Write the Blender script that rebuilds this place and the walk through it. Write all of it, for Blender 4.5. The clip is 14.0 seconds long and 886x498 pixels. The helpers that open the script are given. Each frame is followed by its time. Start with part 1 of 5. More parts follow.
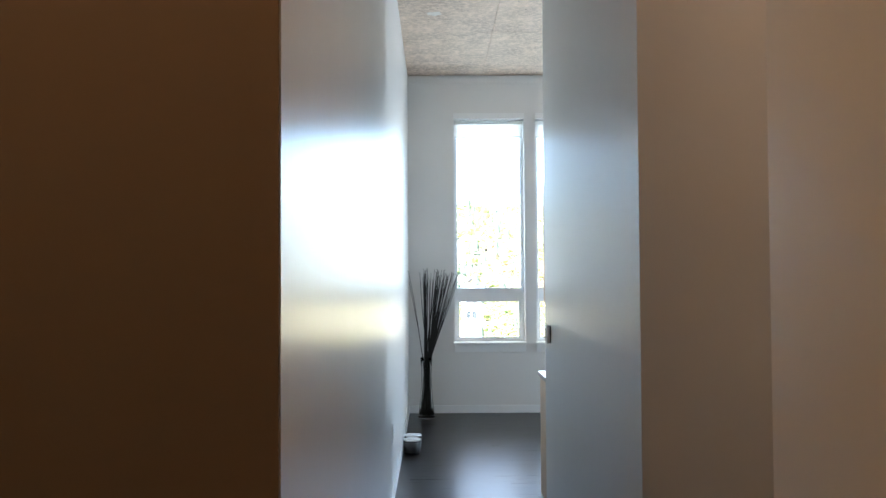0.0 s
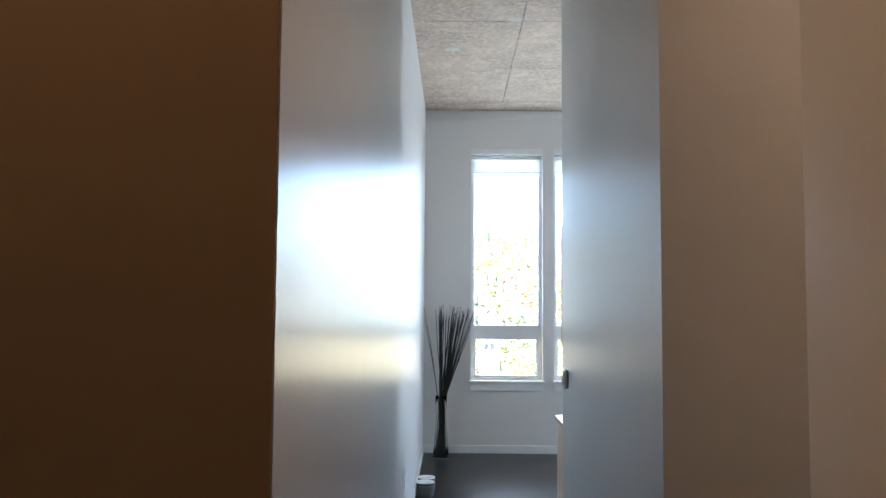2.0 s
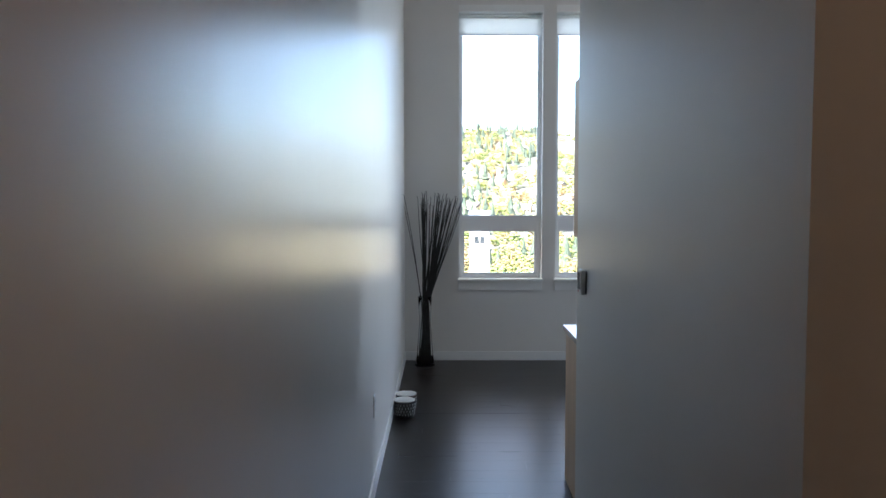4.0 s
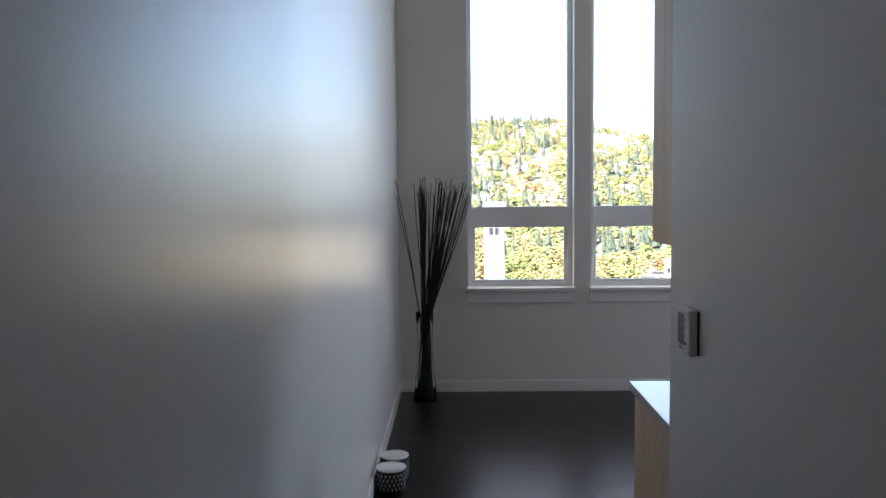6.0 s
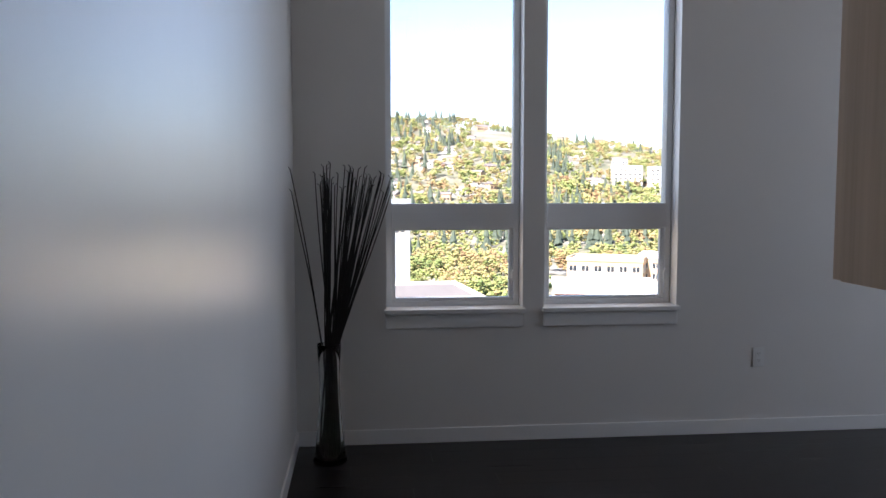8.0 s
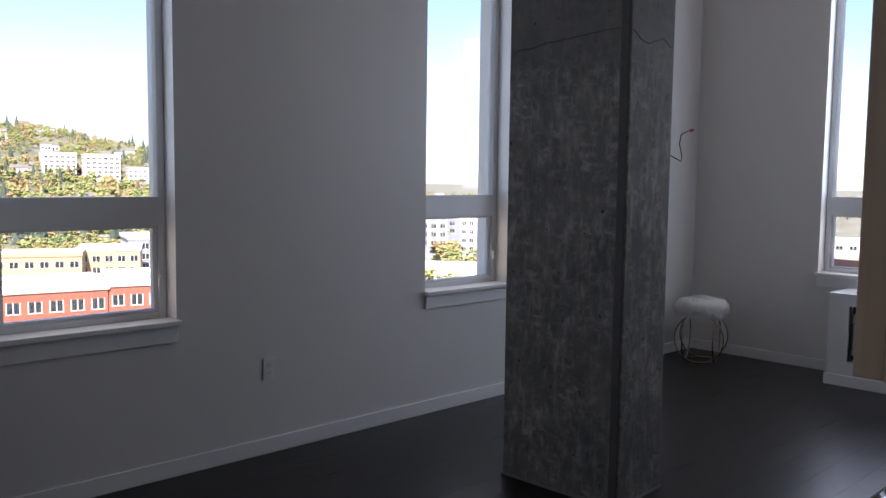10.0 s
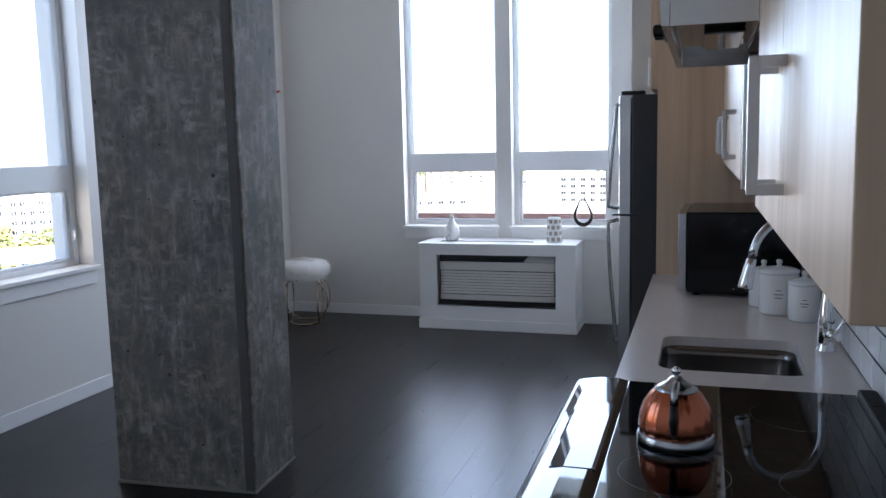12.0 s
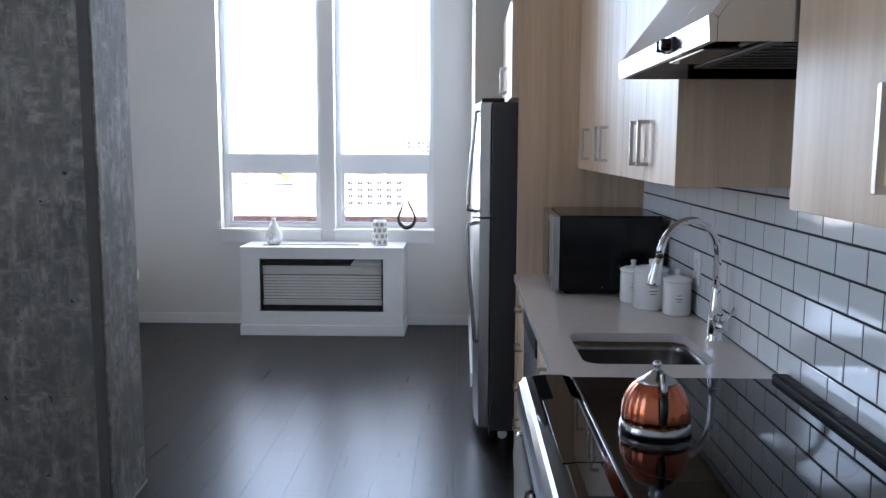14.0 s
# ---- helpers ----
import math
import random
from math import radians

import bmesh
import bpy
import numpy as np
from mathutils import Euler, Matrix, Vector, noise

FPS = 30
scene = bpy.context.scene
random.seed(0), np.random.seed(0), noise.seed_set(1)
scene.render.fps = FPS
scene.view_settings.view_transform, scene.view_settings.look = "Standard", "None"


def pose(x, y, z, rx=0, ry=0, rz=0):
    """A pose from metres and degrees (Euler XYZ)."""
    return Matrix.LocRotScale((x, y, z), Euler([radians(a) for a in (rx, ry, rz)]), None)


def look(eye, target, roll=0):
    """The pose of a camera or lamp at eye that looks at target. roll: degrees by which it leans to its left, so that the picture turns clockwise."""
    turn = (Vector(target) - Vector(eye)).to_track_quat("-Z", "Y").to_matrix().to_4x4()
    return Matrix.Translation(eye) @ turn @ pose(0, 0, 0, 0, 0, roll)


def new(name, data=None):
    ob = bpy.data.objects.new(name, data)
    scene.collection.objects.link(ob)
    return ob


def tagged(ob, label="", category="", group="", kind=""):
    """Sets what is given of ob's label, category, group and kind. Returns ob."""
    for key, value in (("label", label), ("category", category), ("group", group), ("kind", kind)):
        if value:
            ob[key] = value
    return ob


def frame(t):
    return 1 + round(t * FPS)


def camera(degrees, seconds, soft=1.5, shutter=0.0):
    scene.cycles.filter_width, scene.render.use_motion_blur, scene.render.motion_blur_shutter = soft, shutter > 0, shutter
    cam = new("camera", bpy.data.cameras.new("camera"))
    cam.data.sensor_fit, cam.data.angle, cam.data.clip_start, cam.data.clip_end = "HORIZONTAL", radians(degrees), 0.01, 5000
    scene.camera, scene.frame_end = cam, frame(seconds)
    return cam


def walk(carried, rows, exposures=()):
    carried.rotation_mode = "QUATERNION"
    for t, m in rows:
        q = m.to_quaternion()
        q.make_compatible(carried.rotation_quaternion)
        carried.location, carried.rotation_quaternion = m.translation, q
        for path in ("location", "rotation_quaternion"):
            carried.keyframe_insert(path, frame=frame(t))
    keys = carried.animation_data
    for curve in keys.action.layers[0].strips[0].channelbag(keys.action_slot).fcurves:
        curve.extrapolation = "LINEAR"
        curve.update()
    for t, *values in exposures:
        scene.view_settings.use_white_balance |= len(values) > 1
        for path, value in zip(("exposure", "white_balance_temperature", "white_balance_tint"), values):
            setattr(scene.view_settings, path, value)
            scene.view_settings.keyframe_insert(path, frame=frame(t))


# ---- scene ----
cam = camera(56.75, 14.0, shutter=0.0)
EXPOSURES = [(0.0, 4.35, 5550, 6), (0.5, 4.05, 5700, 7), (1.0, 4.25, 5800, 8), (1.5, 4.45, 5800, 9), (2.5, 3.95, 5200, 8), (3.2, 3.75, 5350, 9), (5.3, 2.95, 5950, 13), (6.5, 3.08, 5950, 15), (7.2, 3.02, 5850, 16),
             (9.3, 1.68, 5950, 22), (9.7, 1.78, 5950, 22), (10.5, 2.6, 5600, 17), (11.0, 3.08, 5350, 16), (12.0, 3.0, 5550, 15), (14.0, 3.32, 5650, 15)]
LAMP, SKY_LAMP = 3.7, 0.76
PATH = [
    (0, (1.057, 1.278, 1.585), (1.078, 3.277, 1.645), -0.3),
    (0.5, (1.038, 1.291, 1.681), (1.089, 3.257, 2.042), -0.8),
    (1, (1.047, 1.259, 1.759), (1.078, 3.214, 2.180), -0.4),
    (1.5, (1.072, 1.286, 1.686), (1.063, 3.257, 2.028), 0.6),
    (2, (1.078, 1.393, 1.648), (1.054, 3.388, 1.783), 0.4),
    (2.5, (1.080, 1.616, 1.603), (1.117, 3.616, 1.557), -0.6),
    (3, (1.106, 1.952, 1.584), (1.184, 3.948, 1.482), -0.6),
    (3.2, (1.106, 2.091, 1.583), (1.167, 4.087, 1.478), -0.2),
    (5.3, (1.195, 3.832, 1.580), (1.143, 5.825, 1.432), -0.9),
    (5.5, (1.199, 4.017, 1.560), (1.161, 6.011, 1.419), -1.0),
    (6, (1.206, 4.423, 1.549), (1.171, 6.417, 1.406), -0.6),
    (6.5, (1.185, 4.807, 1.527), (1.137, 6.799, 1.361), -0.5),
    (7, (1.142, 5.200, 1.531), (1.126, 7.192, 1.352), -0.9),
    (7.2, (1.133, 5.351, 1.521), (1.133, 7.343, 1.348), -0.6),
    (9.3, (1.178, 6.640, 1.516), (2.120, 8.398, 1.378), 0.3),
    (9.5, (1.157, 6.734, 1.529), (2.243, 8.406, 1.368), 0.8),
    (10, (1.214, 6.777, 1.520), (2.581, 8.227, 1.351), 0.7),
    (10.5, (1.229, 6.818, 1.525), (2.772, 8.078, 1.345), 0.8),
    (11, (1.232, 6.839, 1.508), (2.898, 7.928, 1.307), 1.1),
    (11.5, (1.258, 6.912, 1.493), (3.046, 7.777, 1.260), -0.2),
    (12, (1.340, 7.069, 1.486), (3.231, 7.669, 1.235), -1.3),
    (12.5, (1.347, 7.225, 1.493), (3.294, 7.607, 1.241), -0.9),
    (13, (1.325, 7.381, 1.500), (3.303, 7.528, 1.246), -0.8),
    (13.5, (1.326, 7.470, 1.477), (3.309, 7.485, 1.219), -0.1),
    (14, (1.288, 7.530, 1.487), (3.272, 7.576, 1.238), 0.2),
]
walk(cam, [(t, look(eye, target, roll)) for t, eye, target, roll in PATH],
     exposures=EXPOSURES)

# ---- world, sun ----
SUN_ELEVATION, SUN_AZIMUTH = radians(42), radians(215)   # azimuth clockwise from +y, where the sun stands
world = bpy.data.worlds.new("sky")
world.use_nodes = True
scene.world = world
sky = world.node_tree.nodes.new("ShaderNodeTexSky")
sky.sky_type, sky.sun_disc = "NISHITA", False
sky.sun_elevation, sky.sun_rotation = SUN_ELEVATION, SUN_AZIMUTH
sky.air_density, sky.dust_density, sky.ozone_density = 1.0, 0.3, 1.6
world.node_tree.links.new(sky.outputs[0], world.node_tree.nodes["Background"].inputs[0])
world.node_tree.nodes["Background"].inputs[1].default_value = 0.062
sun_data = bpy.data.lights.new("sun", "SUN")
sun_data.energy, sun_data.angle, sun_data.color = 4.2, radians(0.5), (1.0, 0.93, 0.82)
sun = new("sun", sun_data)
sun.matrix_world = look((0, 0, 0), (-math.sin(SUN_AZIMUTH) * math.cos(SUN_ELEVATION),
                                   -math.cos(SUN_AZIMUTH) * math.cos(SUN_ELEVATION), -math.sin(SUN_ELEVATION)))

# ---- plan, in metres ----
XL, XR = 0.758, 1.772          # side walls of the corridor
Y_IN_L, Y_IN_R = 2.878, 4.129   # where they begin
X_HALL_L, X_HALL_R, Y_HALL = -0.8, 1.715, -1.6
Y_SIDE, X_SIDE = 2.88, 3.4      # a side passage opens between the hall's wall and the kitchen block
KY = 6.660                    # kitchen's back wall
W1, W2 = 10.655, 8.03         # inner faces of the two window walls
CEIL = 3.865
THICK = 0.30
COUNTER, CF = 0.873, 7.278    # worktop's height and front
PANEL = 5.206                 # tall panel beside the fridge


# ---- window openings, and the sky's light that comes in by them ----
WIN_A, WIN_B, WIN_C = (1.284, 2.093), (2.221, 3.038), (4.715, 5.49)   # along x, in the north wall
WIN_D, WIN_E = (8.70, 9.53), (7.766, 8.58)                         # along y, in the east wall
SILL, HEAD = 0.798, 3.36


def sky_lamp(u0, u1, z0, z1, north, glow, colour):
    data = bpy.data.lights.new("window_daylight", "AREA")
    data.shape, data.size, data.size_y = "RECTANGLE", u1 - u0 - 0.09, z1 - z0
    data.energy, data.color = glow * (u1 - u0) * (z1 - z0), colour
    ob = new("window_daylight", data)
    mid, z = (u0 + u1) / 2, (z0 + z1) / 2
    ob.matrix_world = look((mid, W1 + 0.1, z), (mid, W1 - 1, z)) if north else look((W2 + 0.1, mid, z), (W2 - 1, mid, z))


# the tall panes see blue sky, the low ones sunlit town
for a, b, north in ((*WIN_A, True), (*WIN_B, True), (*WIN_C, True), (*WIN_D, False), (*WIN_E, False)):
    sky_lamp(a, b, 1.42, HEAD - 0.05, north, SKY_LAMP * (0.82 if north else 3.8), (0.80, 0.91, 1.0))
    sky_lamp(a, b, SILL + 0.05, 1.26, north, SKY_LAMP * (0.8 if north else 1.6), (1.0, 0.82, 0.58) if north else (1.0, 0.94, 0.86))


# ---- mesh helpers ----
def add_box(bm, x0, x1, y0, y1, z0, z1, bevel=0.0, m=None):
    vs = [bm.verts.new((x, y, z)) for z in (z0, z1) for y in (y0, y1) for x in (x0, x1)]
    fs = [bm.faces.new([vs[i] for i in f]) for f in ((0, 2, 3, 1), (4, 5, 7, 6), (0, 1, 5, 4), (2, 6, 7, 3), (0, 4, 6, 2), (1, 3, 7, 5))]
    if bevel:
        es = {e for f in fs for e in f.edges}
        out = bmesh.ops.bevel(bm, geom=list(es), offset=bevel, segments=2, profile=0.5, affect="EDGES")
        vs = list({v for f in out["faces"] for v in f.verts} | {v for v in vs if v.is_valid})
    if m is not None:
        bmesh.ops.transform(bm, matrix=m, verts=vs)
    return vs


def box_bm(x0, x1, y0, y1, z0, z1, bevel=0.0):
    bm = bmesh.new()
    add_box(bm, x0, x1, y0, y1, z0, z1, bevel)
    return bm


def to_mesh(name, bm, material, smooth=False):
    bmesh.ops.recalc_face_normals(bm, faces=bm.faces)
    me = bpy.data.meshes.new(name)
    bm.to_mesh(me)
    bm.free()
    me.materials.append(material)
    if smooth:
        me.shade_smooth()
    return me


def part(name, bm, material, parent=None, label="", smooth=False):
    """One mesh object, under a thing or a part. Its mesh is in world metres unless the parent has been moved."""
    if parent is not None:
        at, up = Vector(), parent
        while up is not None:
            at, up = at + up.location, up.parent
        bmesh.ops.translate(bm, verts=bm.verts, vec=-at)
    ob = new(name, to_mesh(name, bm, material, smooth))
    if parent is not None:
        ob.parent = parent
    if label:
        tagged(ob, label)
    return ob


def empty(name, label, category, at=(0, 0, 0), group=""):
    ob = new(name)
    ob.empty_display_size = 0.1
    ob.location = at
    return tagged(ob, label, category, group)


def lathe(bm, profile, steps=32, m=None, flute=None):
    """A turned shape: profile of (radius, z) from bottom to top."""
    rings = []
    for r, z in profile:
        ring = []
        for k in range(steps):
            a = 2 * math.pi * k / steps
            rr = r * (flute(a, z) if flute else 1)
            ring.append(bm.verts.new((rr * math.cos(a), rr * math.sin(a), z)))
        rings.append(ring)
    for lo, hi in zip(rings, rings[1:]):
        for k in range(steps):
            bm.faces.new((lo[k], lo[(k + 1) % steps], hi[(k + 1) % steps], hi[k]))
    if profile[0][0] > 1e-5:
        bm.faces.new(rings[0][::-1])
    if profile[-1][0] > 1e-5:
        bm.faces.new(rings[-1])
    if m is not None:
        bmesh.ops.transform(bm, matrix=m, verts=[v for ring in rings for v in ring])


def tube(bm, points, radius, sides=10, closed=False):
    """A round bar along points; radius is one number or one per point."""
    pts = [Vector(p) for p in points]
    n = len(pts)
    rad = radius if isinstance(radius, (list, tuple)) else [radius] * n
    rings, up = [], None
    for i, p in enumerate(pts):
        if closed:
            d = (pts[(i + 1) % n] - pts[i - 1]).normalized()
        else:
            d = (pts[min(i + 1, n - 1)] - pts[max(i - 1, 0)]).normalized()
        if up is None:
            up = d.orthogonal().normalized()
        else:
            up = (up - d * up.dot(d)).normalized()
        side = d.cross(up)
        rings.append([bm.verts.new(p + (up * math.cos(a) + side * math.sin(a)) * rad[i])
                      for a in (2 * math.pi * k / sides for k in range(sides))])
    pairs = list(zip(rings, rings[1:]))
    if closed:
        pairs.append((rings[-1], rings[0]))
    for lo, hi in pairs:
        for k in range(sides):
            bm.faces.new((lo[k], lo[(k + 1) % sides], hi[(k + 1) % sides], hi[k]))
    if not closed:
        bm.faces.new(rings[0][::-1])
        bm.faces.new(rings[-1])


def slab_with_openings(bm, us, zs, holes, place):
    """A wall as one closed shell. us, zs: its extent; holes: (u0, u1, z0, z1); place(u, d, z), d in {0, 1} through the wall."""
    cu = sorted({*us, *(h[i] for h in holes for i in (0, 1))})
    cz = sorted({*zs, *(h[i] for h in holes for i in (2, 3))})
    solid = {}
    for i in range(len(cu) - 1):
        for j in range(len(cz) - 1):
            u, z = (cu[i] + cu[i + 1]) / 2, (cz[j] + cz[j + 1]) / 2
            solid[i, j] = not any(h[0] < u < h[1] and h[2] < z < h[3] for h in holes)
    cache = {}

    def v(i, j, d):
        if (i, j, d) not in cache:
            cache[i, j, d] = bm.verts.new(place(cu[i], d, cz[j]))
        return cache[i, j, d]
    for (i, j), s in solid.items():
        if not s:
            continue
        for d in (0, 1):
            bm.faces.new((v(i, j, d), v(i + 1, j, d), v(i + 1, j + 1, d), v(i, j + 1, d)))
        for di, dj, a, b in ((-1, 0, (i, j), (i, j + 1)), (1, 0, (i + 1, j), (i + 1, j + 1)), (0, -1, (i, j), (i + 1, j)), (0, 1, (i, j + 1), (i + 1, j + 1))):
            if not solid.get((i + di, j + dj), False):
                bm.faces.new((v(*a, 0), v(*b, 0), v(*b, 1), v(*a, 1)))

# ---- materials ----
def nodes_of(name):
    mat = bpy.data.materials.new(name)
    mat.use_nodes = True
    nt = mat.node_tree
    return mat, nt, nt.nodes["Principled BSDF"]


def node(nt, kind, **values):
    n = nt.nodes.new(kind)
    for key, value in values.items():
        n.inputs[key.replace("_", " ")].default_value = value
    return n


def coords(nt, scale=(1, 1, 1), source="Object"):
    tc = nt.nodes.new("ShaderNodeTexCoord")
    mp = nt.nodes.new("ShaderNodeMapping")
    mp.inputs["Scale"].default_value = scale
    nt.links.new(tc.outputs[source], mp.inputs["Vector"])
    return mp.outputs[0]


def noise_of(nt, vec, scale, detail=4.0, rough=0.55, distortion=0.0):
    n = node(nt, "ShaderNodeTexNoise", Scale=scale, Detail=detail, Roughness=rough, Distortion=distortion)
    nt.links.new(vec, n.inputs["Vector"])
    return n.outputs[0]


def ramp(nt, fac, stops):
    r = nt.nodes.new("ShaderNodeValToRGB")
    while len(r.color_ramp.elements) < len(stops):
        r.color_ramp.elements.new(0.5)
    for e, (p, c) in zip(r.color_ramp.elements, stops):
        e.position, e.color = p, (*c, 1) if len(c) == 3 else c
    nt.links.new(fac, r.inputs[0])
    return r.outputs[0]


def mix(nt, a, b, fac, how="MIX"):
    m = nt.nodes.new("ShaderNodeMix")
    m.data_type, m.blend_type = "RGBA", how
    for socket, value in ((m.inputs[0], fac), (m.inputs[6], a), (m.inputs[7], b)):
        if hasattr(value, "is_linked"):
            nt.links.new(value, socket)
        else:
            socket.default_value = value if isinstance(value, (int, float)) else (*value, 1)
    return m.outputs[2]


def bump(nt, bsdf, height, strength, distance=0.01):
    b = node(nt, "ShaderNodeBump", Strength=strength, Distance=distance)
    nt.links.new(height, b.inputs["Height"])
    nt.links.new(b.outputs[0], bsdf.inputs["Normal"])


def simple(name, colour, rough=0.5, metal=0.0, vary=0.06, scale=6.0, bumps=0.0, bump_scale=200.0, **more):
    """A plain surface with a little variation at two scales."""
    mat, nt, bsdf = nodes_of(name)
    vec = coords(nt)
    coarse, fine = noise_of(nt, vec, scale), noise_of(nt, vec, scale * 14)
    lo, hi = [tuple(max(0, min(1, c * k)) for c in colour) for k in (1 - vary, 1 + vary)]
    both = mix(nt, ramp(nt, coarse, ((0.3, lo), (0.7, hi))), ramp(nt, fine, ((0.3, lo), (0.7, hi))), 0.4)
    nt.links.new(both, bsdf.inputs["Base Color"])
    r = nt.nodes.new("ShaderNodeMapRange")
    r.inputs[3].default_value, r.inputs[4].default_value = max(0.01, rough * 0.88), min(1, rough * 1.12)
    nt.links.new(coarse, r.inputs[0])
    nt.links.new(r.outputs[0], bsdf.inputs["Roughness"])
    bsdf.inputs["Metallic"].default_value = metal
    for key, value in more.items():
        bsdf.inputs[key.replace("_", " ")].default_value = value
    if bumps:
        bump(nt, bsdf, noise_of(nt, vec, bump_scale, 2.0), bumps, 0.002)
    return mat


def paint_material(name, colour, rough):
    """Rolled wall paint: orange-peel relief, slight patchiness."""
    mat, nt, bsdf = nodes_of(name)
    vec = coords(nt)
    coarse = noise_of(nt, vec, 1.3, 3.0)
    nt.links.new(ramp(nt, coarse, ((0.3, tuple(c * 0.97 for c in colour)), (0.7, colour))), bsdf.inputs["Base Color"])
    r = nt.nodes.new("ShaderNodeMapRange")
    r.inputs[3].default_value, r.inputs[4].default_value = rough * 0.88, rough * 1.12
    streaks = noise_of(nt, coords(nt, (5, 5, 0.22)), 1.3, 3.0, 0.5)
    nt.links.new(streaks, r.inputs[0])
    nt.links.new(r.outputs[0], bsdf.inputs["Roughness"])
    bsdf.inputs["Specular IOR Level"].default_value = 0.3
    both = nt.nodes.new("ShaderNodeMath")
    both.operation = "MULTIPLY_ADD"
    nt.links.new(streaks, both.inputs[0])
    both.inputs[1].default_value = 9.0
    nt.links.new(noise_of(nt, vec, 260.0, 2.0), both.inputs[2])
    bump(nt, bsdf, both.outputs[0], 0.09, 0.001)
    return mat


def column_material(name):
    """Rough-cast concrete: dark grey, hatched up and across with pale scuffs below the pour line, with pits."""
    mat, nt, bsdf = nodes_of(name)
    vec = coords(nt)
    base = ramp(nt, noise_of(nt, vec, 2.6, 7.0, 0.6, 0.3), ((0.3, (0.095, 0.096, 0.094)), (0.7, (0.18, 0.172, 0.16))))
    upright = ramp(nt, noise_of(nt, coords(nt, (30, 30, 9)), 1.0, 5.0, 0.62), ((0.43, (0, 0, 0)), (0.66, (0.85, 0.85, 0.85))))
    across = ramp(nt, noise_of(nt, coords(nt, (13, 13, 26)), 1.0, 5.0, 0.62), ((0.46, (0, 0, 0)), (0.66, (0.8, 0.8, 0.8))))
    patch = ramp(nt, noise_of(nt, coords(nt, (1, 1, 0.7)), 8.0, 6.0, 0.68), ((0.38, (0.08, 0.08, 0.08)), (0.6, (1, 1, 1))))
    split = nt.nodes.new("ShaderNodeSeparateXYZ")
    nt.links.new(vec, split.inputs[0])
    upper = nt.nodes.new("ShaderNodeMapRange")
    for k, v in enumerate((1.95, 2.2, 1.0, 0.3)):
        upper.inputs[k + 1].default_value = v
    nt.links.new(split.outputs[2], upper.inputs[0])
    marks = mix(nt, mix(nt, upright, across, 1.0, "LIGHTEN"), patch, 1.0, "MULTIPLY")
    marks = mix(nt, (0, 0, 0), marks, upper.outputs[0])
    col = mix(nt, base, (0.40, 0.38, 0.35), marks)
    stain = ramp(nt, noise_of(nt, coords(nt, (1, 1, 0.45)), 3.4, 5.0), ((0.55, (0, 0, 0)), (0.75, (0.55, 0.55, 0.55))))
    col = mix(nt, col, (0.17, 0.135, 0.105), stain)
    pits = ramp(nt, noise_of(nt, vec, 30.0, 2.0), ((0.25, (1, 1, 1)), (0.29, (0, 0, 0))))
    col = mix(nt, col, (0.03, 0.03, 0.03), pits)
    nt.links.new(col, bsdf.inputs["Base Color"])
    bsdf.inputs["Roughness"].default_value = 0.7
    bump(nt, bsdf, mix(nt, marks, noise_of(nt, vec, 55.0, 6.0), 0.5), 0.4, 0.005)
    return mat


def concrete_material(name, light, dark, streak=(14, 14, 1.6), patch=2.2):
    """Board-formed concrete: cloudy greys, vertical streaks, pale scuffs, pits."""
    mat, nt, bsdf = nodes_of(name)
    vec = coords(nt)
    cloud = noise_of(nt, vec, patch, 8.0, 0.62, 0.4)
    streaks = noise_of(nt, coords(nt, streak), 2.4, 6.0, 0.65)
    base = ramp(nt, cloud, ((0.3, dark), (0.72, light)))
    pale = tuple(min(1, c * 1.3) for c in light)
    scuff = ramp(nt, streaks, ((0.47, (0, 0, 0)), (0.75, (0.8, 0.8, 0.8))))
    col = mix(nt, base, pale, scuff)
    mottle = ramp(nt, noise_of(nt, coords(nt, (1, 1, 0.6)), 22.0, 6.0, 0.72), ((0.46, (0, 0, 0)), (0.6, (0.6, 0.6, 0.6))))
    col = mix(nt, col, pale, mottle)
    pits = ramp(nt, noise_of(nt, vec, 38.0, 3.0), ((0.27, (1, 1, 1)), (0.33, (0, 0, 0))))
    col = mix(nt, col, tuple(c * 0.5 for c in dark), pits)
    nt.links.new(col, bsdf.inputs["Base Color"])
    bsdf.inputs["Roughness"].default_value = 0.72
    bump(nt, bsdf, mix(nt, streaks, noise_of(nt, vec, 60.0, 6.0), 0.5), 0.35, 0.006)
    return mat


def wood_material(name, light, dark, axis="z", rough=0.42):
    """Straight-grained laminate."""
    mat, nt, bsdf = nodes_of(name)
    s = {"z": (1, 1, 0.03), "x": (0.03, 1, 1), "y": (1, 0.03, 1)}[axis]
    broad = noise_of(nt, coords(nt, s), 26.0, 3.0, 0.5)
    fine = noise_of(nt, coords(nt, s), 140.0, 4.0, 0.6)
    wide = noise_of(nt, coords(nt, s), 9.0, 2.0, 0.5)
    pale = tuple(min(1, c * 1.07) for c in light)
    col = mix(nt, ramp(nt, broad, ((0.36, dark), (0.6, pale))), ramp(nt, fine, ((0.3, dark), (0.65, light))), 0.4)
    col = mix(nt, col, ramp(nt, wide, ((0.38, dark), (0.62, pale))), 0.3)
    nt.links.new(col, bsdf.inputs["Base Color"])
    bsdf.inputs["Roughness"].default_value = rough
    bump(nt, bsdf, fine, 0.06, 0.001)
    return mat


